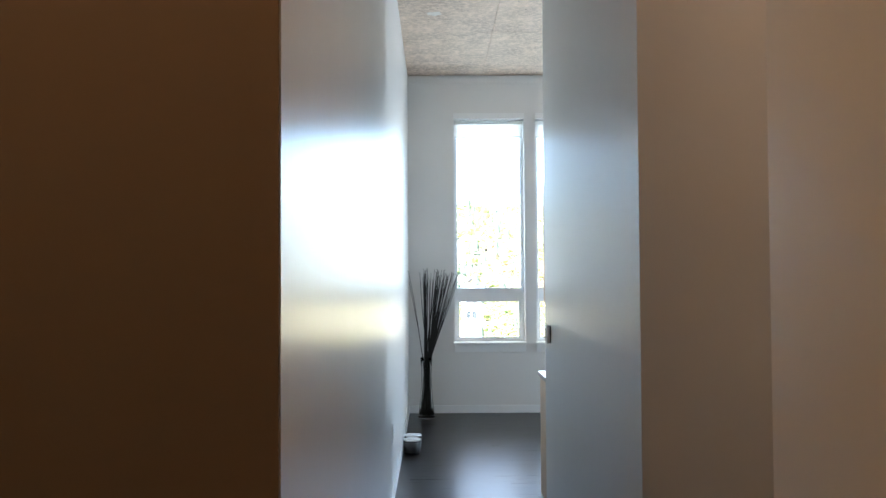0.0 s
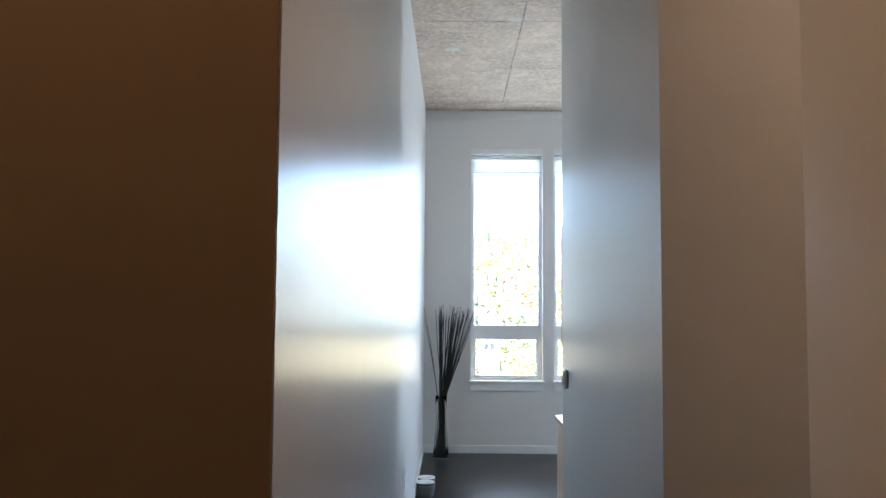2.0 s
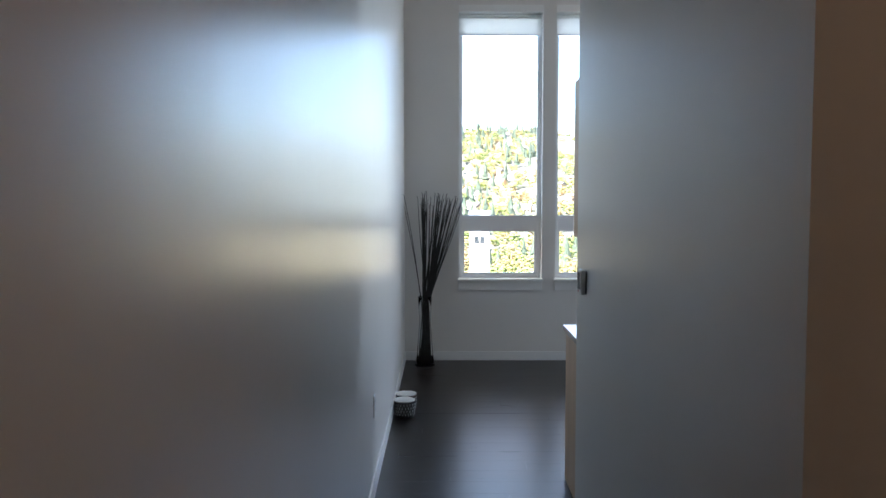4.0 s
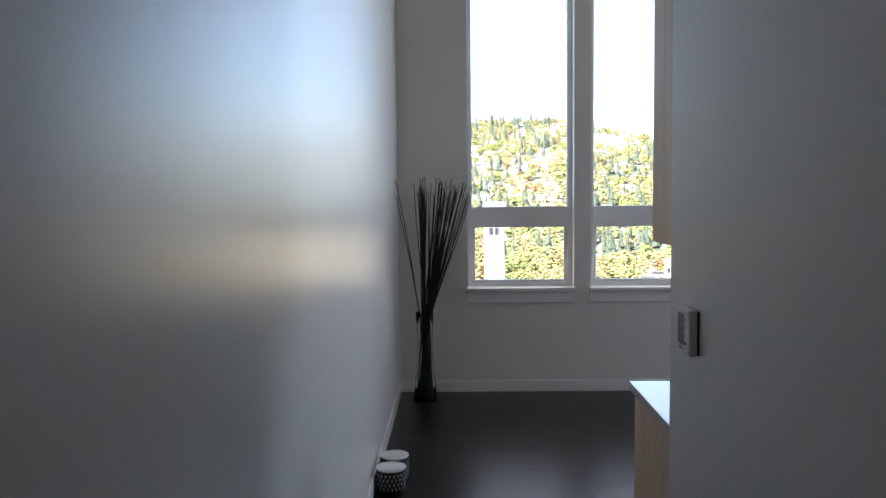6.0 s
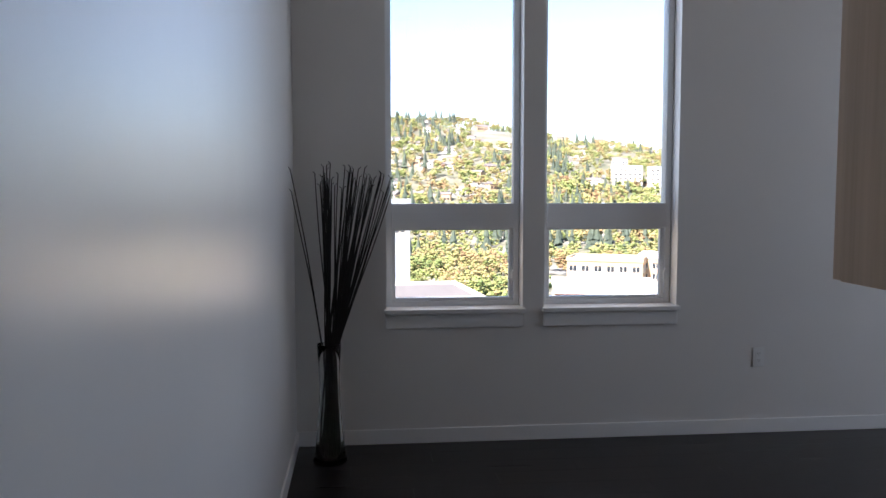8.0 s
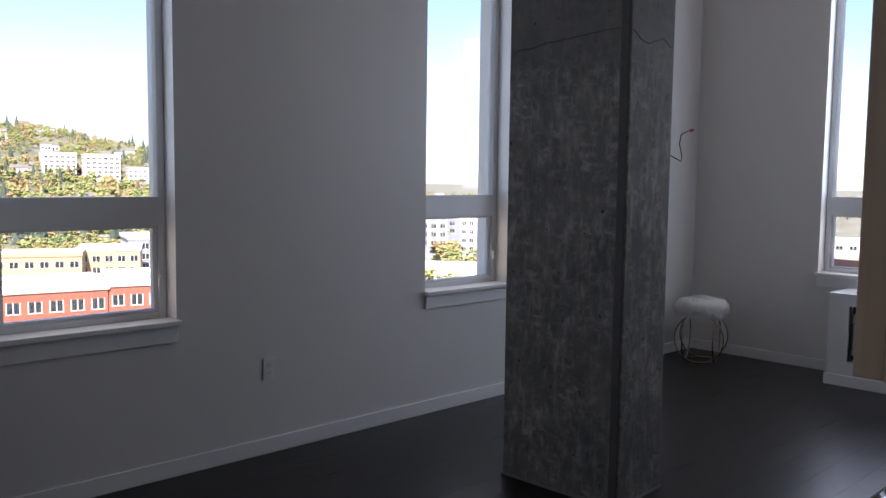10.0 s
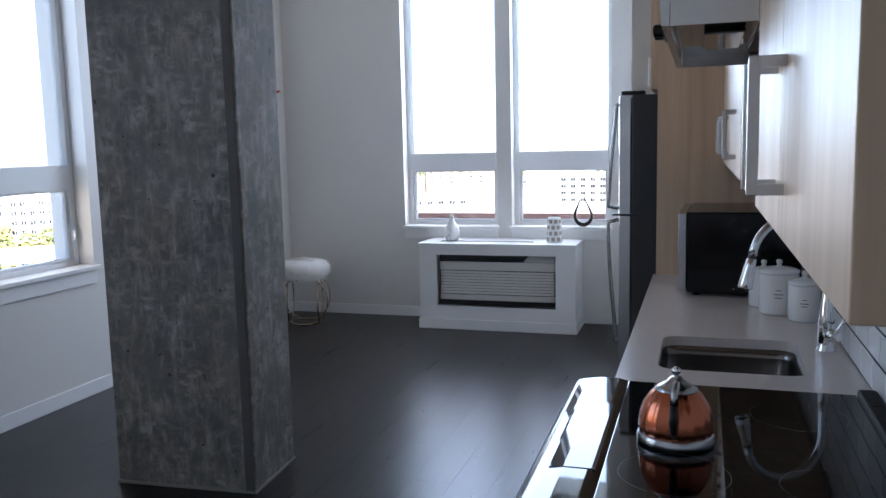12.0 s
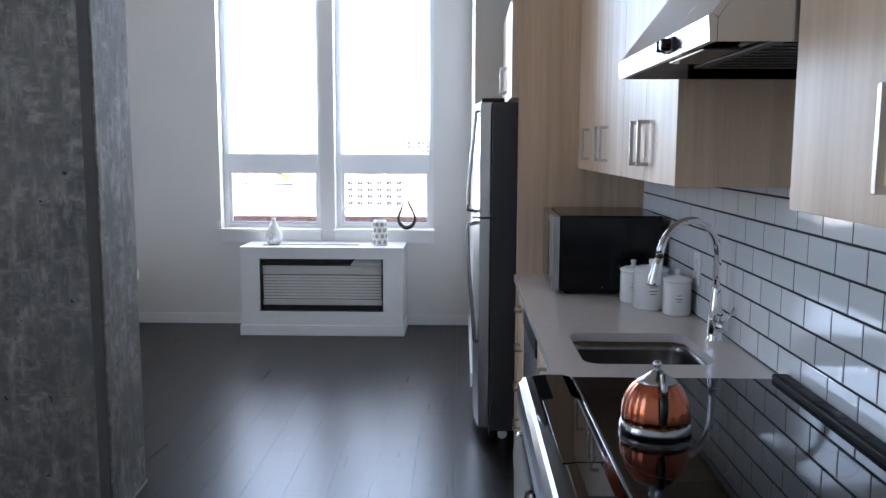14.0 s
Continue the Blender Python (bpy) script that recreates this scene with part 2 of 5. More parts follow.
def plank_material(name):
    """Near-black vinyl planks, each with its own shade, streaked along x."""
    mat, nt, bsdf = nodes_of(name)
    info = nt.nodes.new("ShaderNodeObjectInfo")
    off = nt.nodes.new("ShaderNodeVectorMath")
    off.operation = "MULTIPLY_ADD"
    tc = nt.nodes.new("ShaderNodeTexCoord")
    nt.links.new(tc.outputs["Object"], off.inputs[0])
    off.inputs[1].default_value = (0.55, 13, 13)
    comb = nt.nodes.new("ShaderNodeCombineXYZ")
    mul = nt.nodes.new("ShaderNodeMath")
    mul.operation = "MULTIPLY"
    mul.inputs[1].default_value = 37.0
    nt.links.new(info.outputs["Random"], mul.inputs[0])
    for k in range(3):
        nt.links.new(mul.outputs[0], comb.inputs[k])
    nt.links.new(comb.outputs[0], off.inputs[2])
    grain = noise_of(nt, off.outputs[0], 3.0, 8.0, 0.65, 0.3)
    wide = noise_of(nt, off.outputs[0], 0.8, 3.0)
    shade = ramp(nt, info.outputs["Random"], ((0.0, (0.003, 0.0025, 0.0025)), (1.0, (0.012, 0.009, 0.008))))
    col = mix(nt, shade, ramp(nt, grain, ((0.40, (0.002, 0.0017, 0.0017)), (0.72, (0.040, 0.029, 0.025)))), 0.55)
    nt.links.new(col, bsdf.inputs["Base Color"])
    r = nt.nodes.new("ShaderNodeMapRange")
    r.inputs[3].default_value, r.inputs[4].default_value = 0.22, 0.38
    nt.links.new(grain, r.inputs[0])
    nt.links.new(r.outputs[0], bsdf.inputs["Roughness"])
    bump(nt, bsdf, mix(nt, grain, wide, 0.3), 0.13, 0.002)
    bsdf.inputs["Specular IOR Level"].default_value = 0.3
    return mat


def glass_material(name, tint=(1, 1, 1), rough=0.0):
    mat, nt, bsdf = nodes_of(name)
    bsdf.inputs["Base Color"].default_value = (*tint, 1)
    bsdf.inputs["Roughness"].default_value = rough
    bsdf.inputs["Transmission Weight"].default_value = 1.0
    bsdf.inputs["IOR"].default_value = 1.45
    return mat


WALL = paint_material("white wall paint", (0.755, 0.74, 0.715), 0.31)
# white wall in dim warm light: the shade is put into this brown
SHADED_WALL = paint_material("hall wall shade as brown", (0.29, 0.215, 0.155), 0.5)
TRIM = simple("white trim paint", (0.82, 0.82, 0.81), 0.3, vary=0.02)
VINYL = simple("white window vinyl", (0.80, 0.81, 0.82), 0.35, vary=0.02)
CONCRETE = column_material("column concrete")
SLAB = concrete_material("ceiling concrete", (0.64, 0.52, 0.41), (0.36, 0.285, 0.22), (2.2, 2.2, 2.2), 0.9)
OAK = wood_material("pale ash laminate", (0.70, 0.53, 0.375), (0.53, 0.375, 0.245))
PLANK = plank_material("dark vinyl plank")
QUARTZ = simple("pale quartz", (0.66, 0.605, 0.565), 0.22, vary=0.04, scale=30)
PANE = glass_material("window glass")
STEEL = simple("brushed steel", (0.60, 0.60, 0.60), 0.26, 1.0, vary=0.04)
VENT_BLACK = simple("matt black trim", (0.004, 0.004, 0.0045), 0.5, Specular_IOR_Level=0.1)
CHROME = simple("chrome", (0.82, 0.82, 0.83), 0.06, 1.0, vary=0.01)
BLACK_GLASS = simple("black ceramic glass", (0.0015, 0.0015, 0.0018), 0.035, vary=0.02, Specular_IOR_Level=0.36)
BLACK = simple("black plastic", (0.005, 0.005, 0.0055), 0.35)
DARK_GREY = simple("dark grey enamel", (0.035, 0.035, 0.038), 0.4)
COPPER = simple("polished copper", (0.52, 0.165, 0.085), 0.24, 1.0, vary=0.05)
CERAMIC = simple("white glazed ceramic", (0.80, 0.80, 0.78), 0.2, vary=0.02)
WHITE_PLASTIC = simple("white plastic", (0.78, 0.78, 0.76), 0.4, vary=0.02)
TILE = simple("white glazed tile", (0.78, 0.79, 0.79), 0.08, vary=0.015)
GROUT = simple("dark grey grout", (0.022, 0.022, 0.024), 0.85, vary=0.1)
FILLER = simple("pale patching plaster", (0.66, 0.63, 0.58), 0.8, vary=0.08, scale=20, bumps=0.4, bump_scale=60)
mat_blind, nt, bsdf = nodes_of("white blind cloth")
bsdf.inputs["Base Color"].default_value = (0.85, 0.85, 0.84, 1)
bsdf.inputs["Roughness"].default_value = 0.8
trans = node(nt, "ShaderNodeBsdfTranslucent", Color=(0.85, 0.85, 0.83, 1))
half = nt.nodes.new("ShaderNodeMixShader")
nt.links.new(bsdf.outputs[0], half.inputs[1])
nt.links.new(trans.outputs[0], half.inputs[2])
nt.links.new(half.outputs[0], nt.nodes["Material Output"].inputs[0])
BLIND = mat_blind
BRASS = simple("aged brass rings", (0.36, 0.29, 0.2), 0.24, 1.0, vary=0.08)
TWIG = simple("black twig", (0.012, 0.009, 0.008), 0.6, vary=0.3, scale=30)
VASE_GLASS = glass_material("vase glass", (0.93, 0.95, 0.95))
VASE_GLASS.node_tree.nodes["Principled BSDF"].inputs["IOR"].default_value = 1.2
SMOKED = simple("dark smoked glass", (0.004, 0.004, 0.0045), 0.06, vary=0.05)
FUR = simple("white long fur", (0.80, 0.78, 0.75), 0.85, vary=0.06, scale=20, bumps=0.8, bump_scale=120)
BRONZE = simple("dark bronze glaze", (0.03, 0.022, 0.02), 0.16, 0.3, vary=0.2)
SCREEN = simple("grey display", (0.14, 0.16, 0.17), 0.15, vary=0.03)
AC_GREY = simple("beige grey plastic", (0.60, 0.585, 0.555), 0.45, vary=0.04)
RED = simple("red plastic", (0.42, 0.02, 0.02), 0.4)
TAUPE = simple("taupe glaze", (0.36, 0.31, 0.26), 0.4)
CLOTH = simple("pale grey tea towel", (0.50, 0.48, 0.45), 0.9, vary=0.1, scale=12, bumps=0.6, bump_scale=300)
DARK_CLOTH = simple("dark grey towel stripe", (0.10, 0.10, 0.10), 0.9, vary=0.1, scale=12, bumps=0.6, bump_scale=300)
CHROME_TRIM = simple("polished steel trim", (0.47, 0.475, 0.48), 0.24, 1.0, vary=0.02)
RIM_STEEL = simple("satin range steel", (0.22, 0.23, 0.25), 0.3, 1.0, vary=0.04)
SINK_STEEL = simple("satin sink steel", (0.23, 0.21, 0.195), 0.24, 1.0, vary=0.05)


def lamp_material(name, colour, strength):
    mat, nt, bsdf = nodes_of(name)
    bsdf.inputs["Emission Color"].default_value = (*colour, 1)
    bsdf.inputs["Emission Strength"].default_value = strength
    return mat


# ---- structure ----
def wall(name, bm, material=WALL, label="", category="wall"):
    return tagged(part(name, bm, material), label or "smooth white painted wall", category, kind="structure")


bm = bmesh.new()
slab_with_openings(bm, (XL - 0.2, W2 + THICK), (0, CEIL), [(a, b, SILL, HEAD) for a, b in (WIN_A, WIN_B, WIN_C)],
                   lambda u, d, z: (u, W1 + d * THICK, z))
wall("wall_north", bm, label="white painted window wall with three tall windows")
bm = bmesh.new()
slab_with_openings(bm, (KY, W1), (0, CEIL), [(a, b, SILL, HEAD) for a, b in (WIN_E, WIN_D)],
                   lambda u, d, z: (W2 + d * THICK, u, z))
wall("wall_east", bm, label="white painted window wall with a pair of tall windows")
wall("wall_west", box_bm(XL - 0.2, XL, Y_IN_L, W1, 0, CEIL), label="long glossy white painted corridor wall")
# thin skin over the end wall; its brown stands in for shade
wall("wall_hall_return", box_bm(X_HALL_L, XL - 0.004, Y_IN_L - 0.004, Y_IN_L, 0, CEIL), SHADED_WALL, "white wall at the hall's end, its dim warm shade coloured in as brown")
wall("wall_hall_back", box_bm(X_HALL_L, XL - 0.2, Y_IN_L, Y_IN_L + 0.2, 0, CEIL))
wall("wall_hall_west", box_bm(X_HALL_L - 0.2, X_HALL_L, Y_HALL, Y_IN_L + 0.2, 0, CEIL))
wall("wall_hall_south", box_bm(X_HALL_L - 0.2, X_HALL_R + 0.2, Y_HALL - 0.2, Y_HALL, 0, CEIL))
wall("wall_hall_east", box_bm(X_HALL_R, X_HALL_R + 0.2, Y_HALL, Y_SIDE, 0, CEIL))
wall("wall_passage_south", box_bm(X_HALL_R + 0.2, X_SIDE, Y_SIDE - 0.2, Y_SIDE, 0, CEIL))
wall("wall_passage_end", box_bm(X_SIDE, X_SIDE + 0.2, Y_SIDE - 0.2, Y_IN_R, 0, CEIL))
bm = bmesh.new()
add_box(bm, XR, 1.82, Y_IN_R, 6.60, 0, CEIL)
add_box(bm, 1.82, W2 + THICK, Y_IN_R, KY, 0, CEIL)
wall("wall_kitchen", bm, label="white painted wall block between corridor and kitchen")
# the slab shows the joints of its formwork sheets
bm = bmesh.new()
edges_y = [Y_HALL - 0.2] + [5.163 + 1.266 * k for k in range(-5, 5) if Y_HALL < 5.163 + 1.266 * k < W1] + [W1 + THICK]
edges_x = [X_HALL_L - 0.2, 1.61, 3.99, 6.38, W2 + THICK]
add_box(bm, edges_x[0], edges_x[-1], edges_y[0], edges_y[-1], CEIL + 0.012, CEIL + 0.3)
for k, (y0, y1) in enumerate(zip(edges_y, edges_y[1:])):
    for x0, x1 in zip(edges_x, edges_x[1:]):
        add_box(bm, x0 + 0.004, x1 - 0.004, y0 + 0.004, y1 - 0.004, CEIL + 0.0015 * random.random(), CEIL + 0.0125)
for x, y, a, b in ((1.30, 5.13, 0.10, 0.035), (1.11, 5.58, 0.04, 0.05), (1.54, 5.94, 0.09, 0.03), (1.55, 7.65, 0.08, 0.05), (1.13, 6.65, 0.06, 0.08),
                   (1.58, 6.44, 0.10, 0.05), (1.53, 5.25, 0.05, 0.12), (1.40, 6.45, 0.13, 0.02), (1.06, 8.4, 0.08, 0.06), (1.57, 7.3, 0.06, 0.02)):
    ring = [bm.verts.new((x + a * (0.6 + 0.6 * random.random()) * math.cos(t), y + b * (0.6 + 0.6 * random.random()) * math.sin(t), CEIL - 0.003))
            for t in (2 * math.pi * k / 14 for k in range(14))]
    bm.faces.new(ring).material_index = 1
slab = tagged(part("ceiling", bm, SLAB), "bare patchy grey concrete ceiling slab with formwork joints", "ceiling", kind="structure")
slab.data.materials.append(FILLER)
floor = tagged(part("floor", box_bm(X_HALL_L - 0.2, W2 + THICK, Y_HALL - 0.2, W1 + THICK, -0.3, -0.005), PLANK),
               "near-black vinyl plank floor", "floor", kind="structure")

# concrete column, turned a little against the walls, with a formwork seam up its corner
bm = bmesh.new()
col_m = Matrix.Translation((4.287, 9.571, 0)) @ pose(0, 0, 0, 0, 0, 3.7)
add_box(bm, 0, 0.41, -0.678, 0, 0, CEIL, 0.012, col_m)
column = tagged(part("column", bm, CONCRETE), "square rough grey concrete column with board marks", "column", kind="structure")
bm = bmesh.new()
add_box(bm, -0.0035, 0.004, -0.674, -0.632, 0, CEIL, 0.002, col_m)
part("formwork_seam", bm, simple("dark seam concrete", (0.10, 0.098, 0.095), 0.8, vary=0.25, scale=9, bumps=0.4, bump_scale=70), column, "darker vertical seam in the concrete")
bm = bmesh.new()
for run in ([(0.0, -0.02 - 0.032 * k, 2.13 + 0.075 * (k / 20) ** 0.5 + 0.012 * noise.noise((k * 0.4, 1, 0))) for k in range(21)],
            [(0.02 + 0.03 * k, -0.678, 2.19 - 0.04 * abs(math.sin(k * 0.35)) + 0.015 * noise.noise((k * 0.7, 5, 0))) for k in range(13)]):
    tube(bm, [col_m @ Vector(p) for p in run], [0.002 + 0.0025 * abs(noise.noise((i * 0.9, 3, 0))) for i in range(len(run))], 6)
part("pour_line", bm, simple("dark pour line", (0.085, 0.08, 0.075), 0.85, vary=0.3, scale=12), column, "dark ragged pour line", True)
bm = bmesh.new()
add_box(bm, -0.004, 0.414, -0.682, 0.004, 0, 0.016, 0.003, col_m)
part("caulk_line", bm, simple("grey caulk", (0.22, 0.215, 0.20), 0.7), column)

# wall behind the fridge that closes the kitchen run
wall("wall_pantry", box_bm(6.2, W2, KY, 7.46, 0, CEIL), label="plain painted wall beside the fridge")


def baseboard(name, x0, x1, y0, y1, label="white painted baseboard along the wall"):
    return tagged(part(name, box_bm(x0, x1, y0, y1, 0, 0.088, 0.003), TRIM), label, "baseboard", kind="structure")


baseboard("baseboard", XL + 0.012, W2, W1 - 0.012, W1)
baseboard("baseboard", XL, XL + 0.012, Y_IN_L, W1)
baseboard("baseboard", XR - 0.012, XR, Y_IN_R, KY)
baseboard("baseboard", W2 - 0.012, W2, 9.276, W1 - 0.012)
baseboard("baseboard", W2 - 0.012, W2, 7.475, 7.976)
baseboard("baseboard", 6.25, W2 - 0.012, 7.46, 7.472)
tagged(part("trim", box_bm(XL, W2, W1 - 0.012, W1, CEIL - 0.1, CEIL - 0.012), WALL), "narrow painted band under the ceiling", "trim", kind="structure")


# ---- windows ----
def window(name, u0, u1, place, label):
    """Tall fixed sash over a low opening sash, in a deep drywall opening; place(u, d, z), d measured outwards from the wall's face."""
    def piece(nm, boxes, material, parent, bevel=0.0, text=""):
        bm = bmesh.new()
        for a0, a1, d0, d1, z0, z1 in boxes:
            p, q = place(a0, d0, z0), place(a1, d1, z1)
            lo, hi = [min(*v) for v in zip(p, q)], [max(*v) for v in zip(p, q)]
            add_box(bm, lo[0], hi[0], lo[1], hi[1], lo[2], hi[2], bevel)
        return part(nm, bm, material, parent, text)
    win = tagged(empty(name, label, "window", place((u0 + u1) / 2, 0.1, SILL)), kind="structure")
    f, d0, d1 = 0.038, 0.11, 0.18
    piece("window_frame", [(u0 + 0.001, u0 + f, d0, d1, SILL + 0.001, HEAD - 0.001), (u1 - f, u1 - 0.001, d0, d1, SILL + 0.001, HEAD - 0.001),
                           (u0 + f, u1 - f, d0 + 0.002, d1, SILL + 0.001, SILL + 0.034), (u0 + f, u1 - f, d0 + 0.002, d1, HEAD - 0.05, HEAD - 0.001),
                           (u0 + f, u1 - f, d0 - 0.006, d1, 1.268, 1.416)], VINYL, win, 0.003, "white vinyl frame with a broad transom")
    lo, hi = SILL + 0.034, 1.268
    piece("sash", [(u0 + f, u0 + f + 0.022, d0 + 0.02, d1 - 0.01, lo, hi), (u1 - f - 0.022, u1 - f, d0 + 0.02, d1 - 0.01, lo, hi),
                   (u0 + f, u1 - f, d0 + 0.022, d1 - 0.01, lo, lo + 0.016), (u0 + f, u1 - f, d0 + 0.022, d1 - 0.01, hi - 0.012, hi)], VINYL, win, 0.002)
    for z0, z1 in ((lo + 0.01, hi - 0.01), (1.41, HEAD - 0.045)):
        pane = piece("pane", [(u0 + f - 0.004, u1 - f + 0.004, 0.148, 0.154, z0, z1)], PANE, win, 0, "clear glass pane")
        pane.visible_shadow = False
    piece("latch", [(u1 - f - 0.004, u1 - f + 0.012, d0 - 0.02, d0 + 0.01, 0.98, 1.02), (u1 - f - 0.014, u1 - f - 0.002, d0 - 0.028, d0 - 0.016, 0.96, 1.005)], VINYL, win, 0.002, "small white latch")
    piece("window_sill", [(u0 - 0.012, u1 + 0.012, -0.042, d0 - 0.001, SILL - 0.022, SILL + 0.004)], TRIM, win, 0.004, "white painted sill board")
    piece("apron", [(u0 - 0.002, u1 + 0.002, -0.017, -0.0005, 0.69, SILL - 0.023)], TRIM, win, 0.002)
    piece("head_casing", [(u0 - 0.002, u1 + 0.002, -0.013, -0.0005, HEAD + 0.001, 3.426)], TRIM, win, 0.002)
    blind = piece("roller_blind", [(u0 + 0.012, u1 - 0.012, 0.07, 0.0712, 3.165, HEAD - 0.03)], BLIND, win, 0, "white roller blind, wound up")
    piece("hem_bar", [(u0 + 0.012, u1 - 0.012, 0.064, 0.076, 3.152, 3.166)], VINYL, blind, 0.002)
    bm = bmesh.new()
    a, b = Vector(place(u0 + 0.01, 0.085, HEAD - 0.03)), Vector(place(u1 - 0.01, 0.085, HEAD - 0.03))
    tube(bm, [a, b], 0.022, 16)
    part("roller", bm, BLIND, blind)
    return win


def on_north(u, d, z):
    return (u, W1 + d, z)


def on_east(u, d, z):
    return (W2 + d, u, z)


for k, (ab, place, text) in enumerate(((WIN_A, on_north, "tall white framed window over a view of wooded hills"), (WIN_B, on_north, "tall white framed window over a view of wooded hills"),
                                       (WIN_C, on_north, "narrow tall white framed window beside the concrete column"),
                                       (WIN_D, on_east, "tall white framed window above the air conditioner"), (WIN_E, on_east, "tall white framed window above the air conditioner"))):
    window(f"window_{k + 1}", *ab, place, text)

# ---- corridor and living room ----
def ceiling_lamp(x, y, label, glow):
    lamp = empty("ceiling_light", label, "lamp", (x, y, CEIL), "ceiling lights")
    bm = bmesh.new()
    lathe(bm, [(0.17, 0), (0.17, -0.03), (0.15, -0.035)], 32, Matrix.Translation((x, y, CEIL - 0.001)))
    part("rim", bm, STEEL, lamp, "brushed steel rim")
    bm = bmesh.new()
    lathe(bm, [(0.145, -0.034), (0.14, -0.06), (0.11, -0.085), (0.06, -0.1), (0.0, -0.104)], 32, Matrix.Translation((x, y, CEIL - 0.001)))
    part("diffuser", bm, glow, lamp, "glowing warm white diffuser", True)


def sprinkler():
    pipe = empty("sprinkler_pipe", "black steel sprinkler pipe hung below the concrete ceiling", "pipe", (1.55, 5.735, 3.52))
    y, z = 5.735, 3.52
    bm = bmesh.new()
    tube(bm, [(XR, y, z), (1.345, y, z), (1.327, y, z + 0.004), (1.32, y, z + 0.02), (1.32, y, z + 0.055)], 0.017, 14)
    part("pipe", bm, BLACK, pipe, "", True)
    bm = bmesh.new()
    tube(bm, [(1.33, y, z), (1.367, y, z)], 0.024, 14)
    tube(bm, [(1.32, y, z + 0.0), (1.32, y, z + 0.045)], 0.022, 14)
    part("elbow", bm, BLACK, pipe, "black elbow fitting")
    bm = bmesh.new()
    tube(bm, [(XR - 0.012, y, z), (XR, y, z)], 0.035, 16)
    part("wall_flange", bm, BLACK, pipe, "black wall flange")
    bm = bmesh.new()
    tube(bm, [(1.646, y, z + 0.02), (1.646, y, CEIL)], 0.005, 8)
    part("hanger_rod", bm, BLACK, pipe)
    bm = bmesh.new()
    ring = [(1.646, y + 0.024 * math.cos(a), z + 0.024 * math.sin(a)) for a in (2 * math.pi * k / 16 for k in range(16))]
    tube(bm, ring, 0.006, 8, True)
    add_box(bm, 1.634, 1.658, y - 0.01, y + 0.01, z + 0.02, z + 0.055, 0.003)
    part("hanger_clamp", bm, BLACK, pipe)
    bm = bmesh.new()
    lathe(bm, [(0.012, 0.055), (0.012, 0.07), (0.006, 0.072), (0.005, 0.085)], 12, Matrix.Translation((1.32, y, z)))
    part("sprinkler_head", bm, CHROME, pipe, "small chrome sprinkler head")
    for dx in (-0.014, 0.014):
        bm = bmesh.new()
        lathe(bm, [(0.001, -0.011), (0.009, -0.007), (0.012, 0), (0.009, 0.007), (0.001, 0.011)], 12, Matrix.Translation((1.32 + dx, y, z + 0.098)))
        tube(bm, [(1.32, y, z + 0.075), (1.32 + dx, y, z + 0.09)], 0.003, 6)
        part("deflector", bm, WHITE_PLASTIC, pipe, "white round deflector", True)


def thermostat():
    y0, y1, z0, z1 = 6.335, 6.432, 1.150, 1.262
    t = empty("thermostat", "white wall thermostat with a grey display and four buttons", "thermostat", (XR, (y0 + y1) / 2, z0))
    part("case", box_bm(XR - 0.026, XR - 0.004, y0, y1, z0, z1, 0.006), WHITE_PLASTIC, t)
    part("back_plate", box_bm(XR - 0.005, XR, y0 + 0.004, y1 - 0.004, z0 + 0.004, z1 - 0.004), DARK_GREY, t, "dark mounting plate")
    part("display", box_bm(XR - 0.0275, XR - 0.0255, y0 + 0.037, y1 - 0.008, z0 + 0.022, z1 - 0.014, 0.0005), SCREEN, t, "grey liquid crystal display")
    for k in range(4):
        bm = bmesh.new()
        lathe(bm, [(0.0042, 0), (0.0038, 0.002)], 14, Matrix.Translation((XR - 0.026, y0 + 0.02, z0 + 0.03 + k * 0.019)) @ pose(0, 0, 0, 0, -90, 0))
        part("button", bm, DARK_GREY if k == 0 else AC_GREY, t)
    part("logo_bar", box_bm(XR - 0.0272, XR - 0.0255, y1 - 0.04, y1 - 0.014, z0 + 0.011, z0 + 0.017), RED, t, "small red mark")


def outlet(place, label):
    """Duplex socket; place(u, d, z) with d out of the wall."""
    def bx(u0, u1, d0, d1, z0, z1, bevel=0.0):
        p, q = place(u0, d0, z0), place(u1, d1, z1)
        lo, hi = [min(*v) for v in zip(p, q)], [max(*v) for v in zip(p, q)]
        return box_bm(lo[0], hi[0], lo[1], hi[1], lo[2], hi[2], bevel)
    o = empty("power_outlet", label, "outlet", place(0, 0, 0), "power outlets")
    part("cover_plate", bx(-0.037, 0.037, 0, 0.006, -0.06, 0.06, 0.002), WHITE_PLASTIC, o)
    for z in (-0.021, 0.021):
        s = part("socket", bx(-0.017, 0.017, 0.005, 0.0085, z - 0.014, z + 0.014, 0.001), WHITE_PLASTIC, o)
        for u, h in ((-0.0065, 0.005), (0.0065, 0.004)):
            part("slot", bx(u - 0.0012, u + 0.0012, 0.008, 0.0088, z - h + 0.003, z + h + 0.003), BLACK, s)
        part("slot", bx(-0.002, 0.002, 0.008, 0.0088, z - 0.01, z - 0.0065), BLACK, s)
    return o


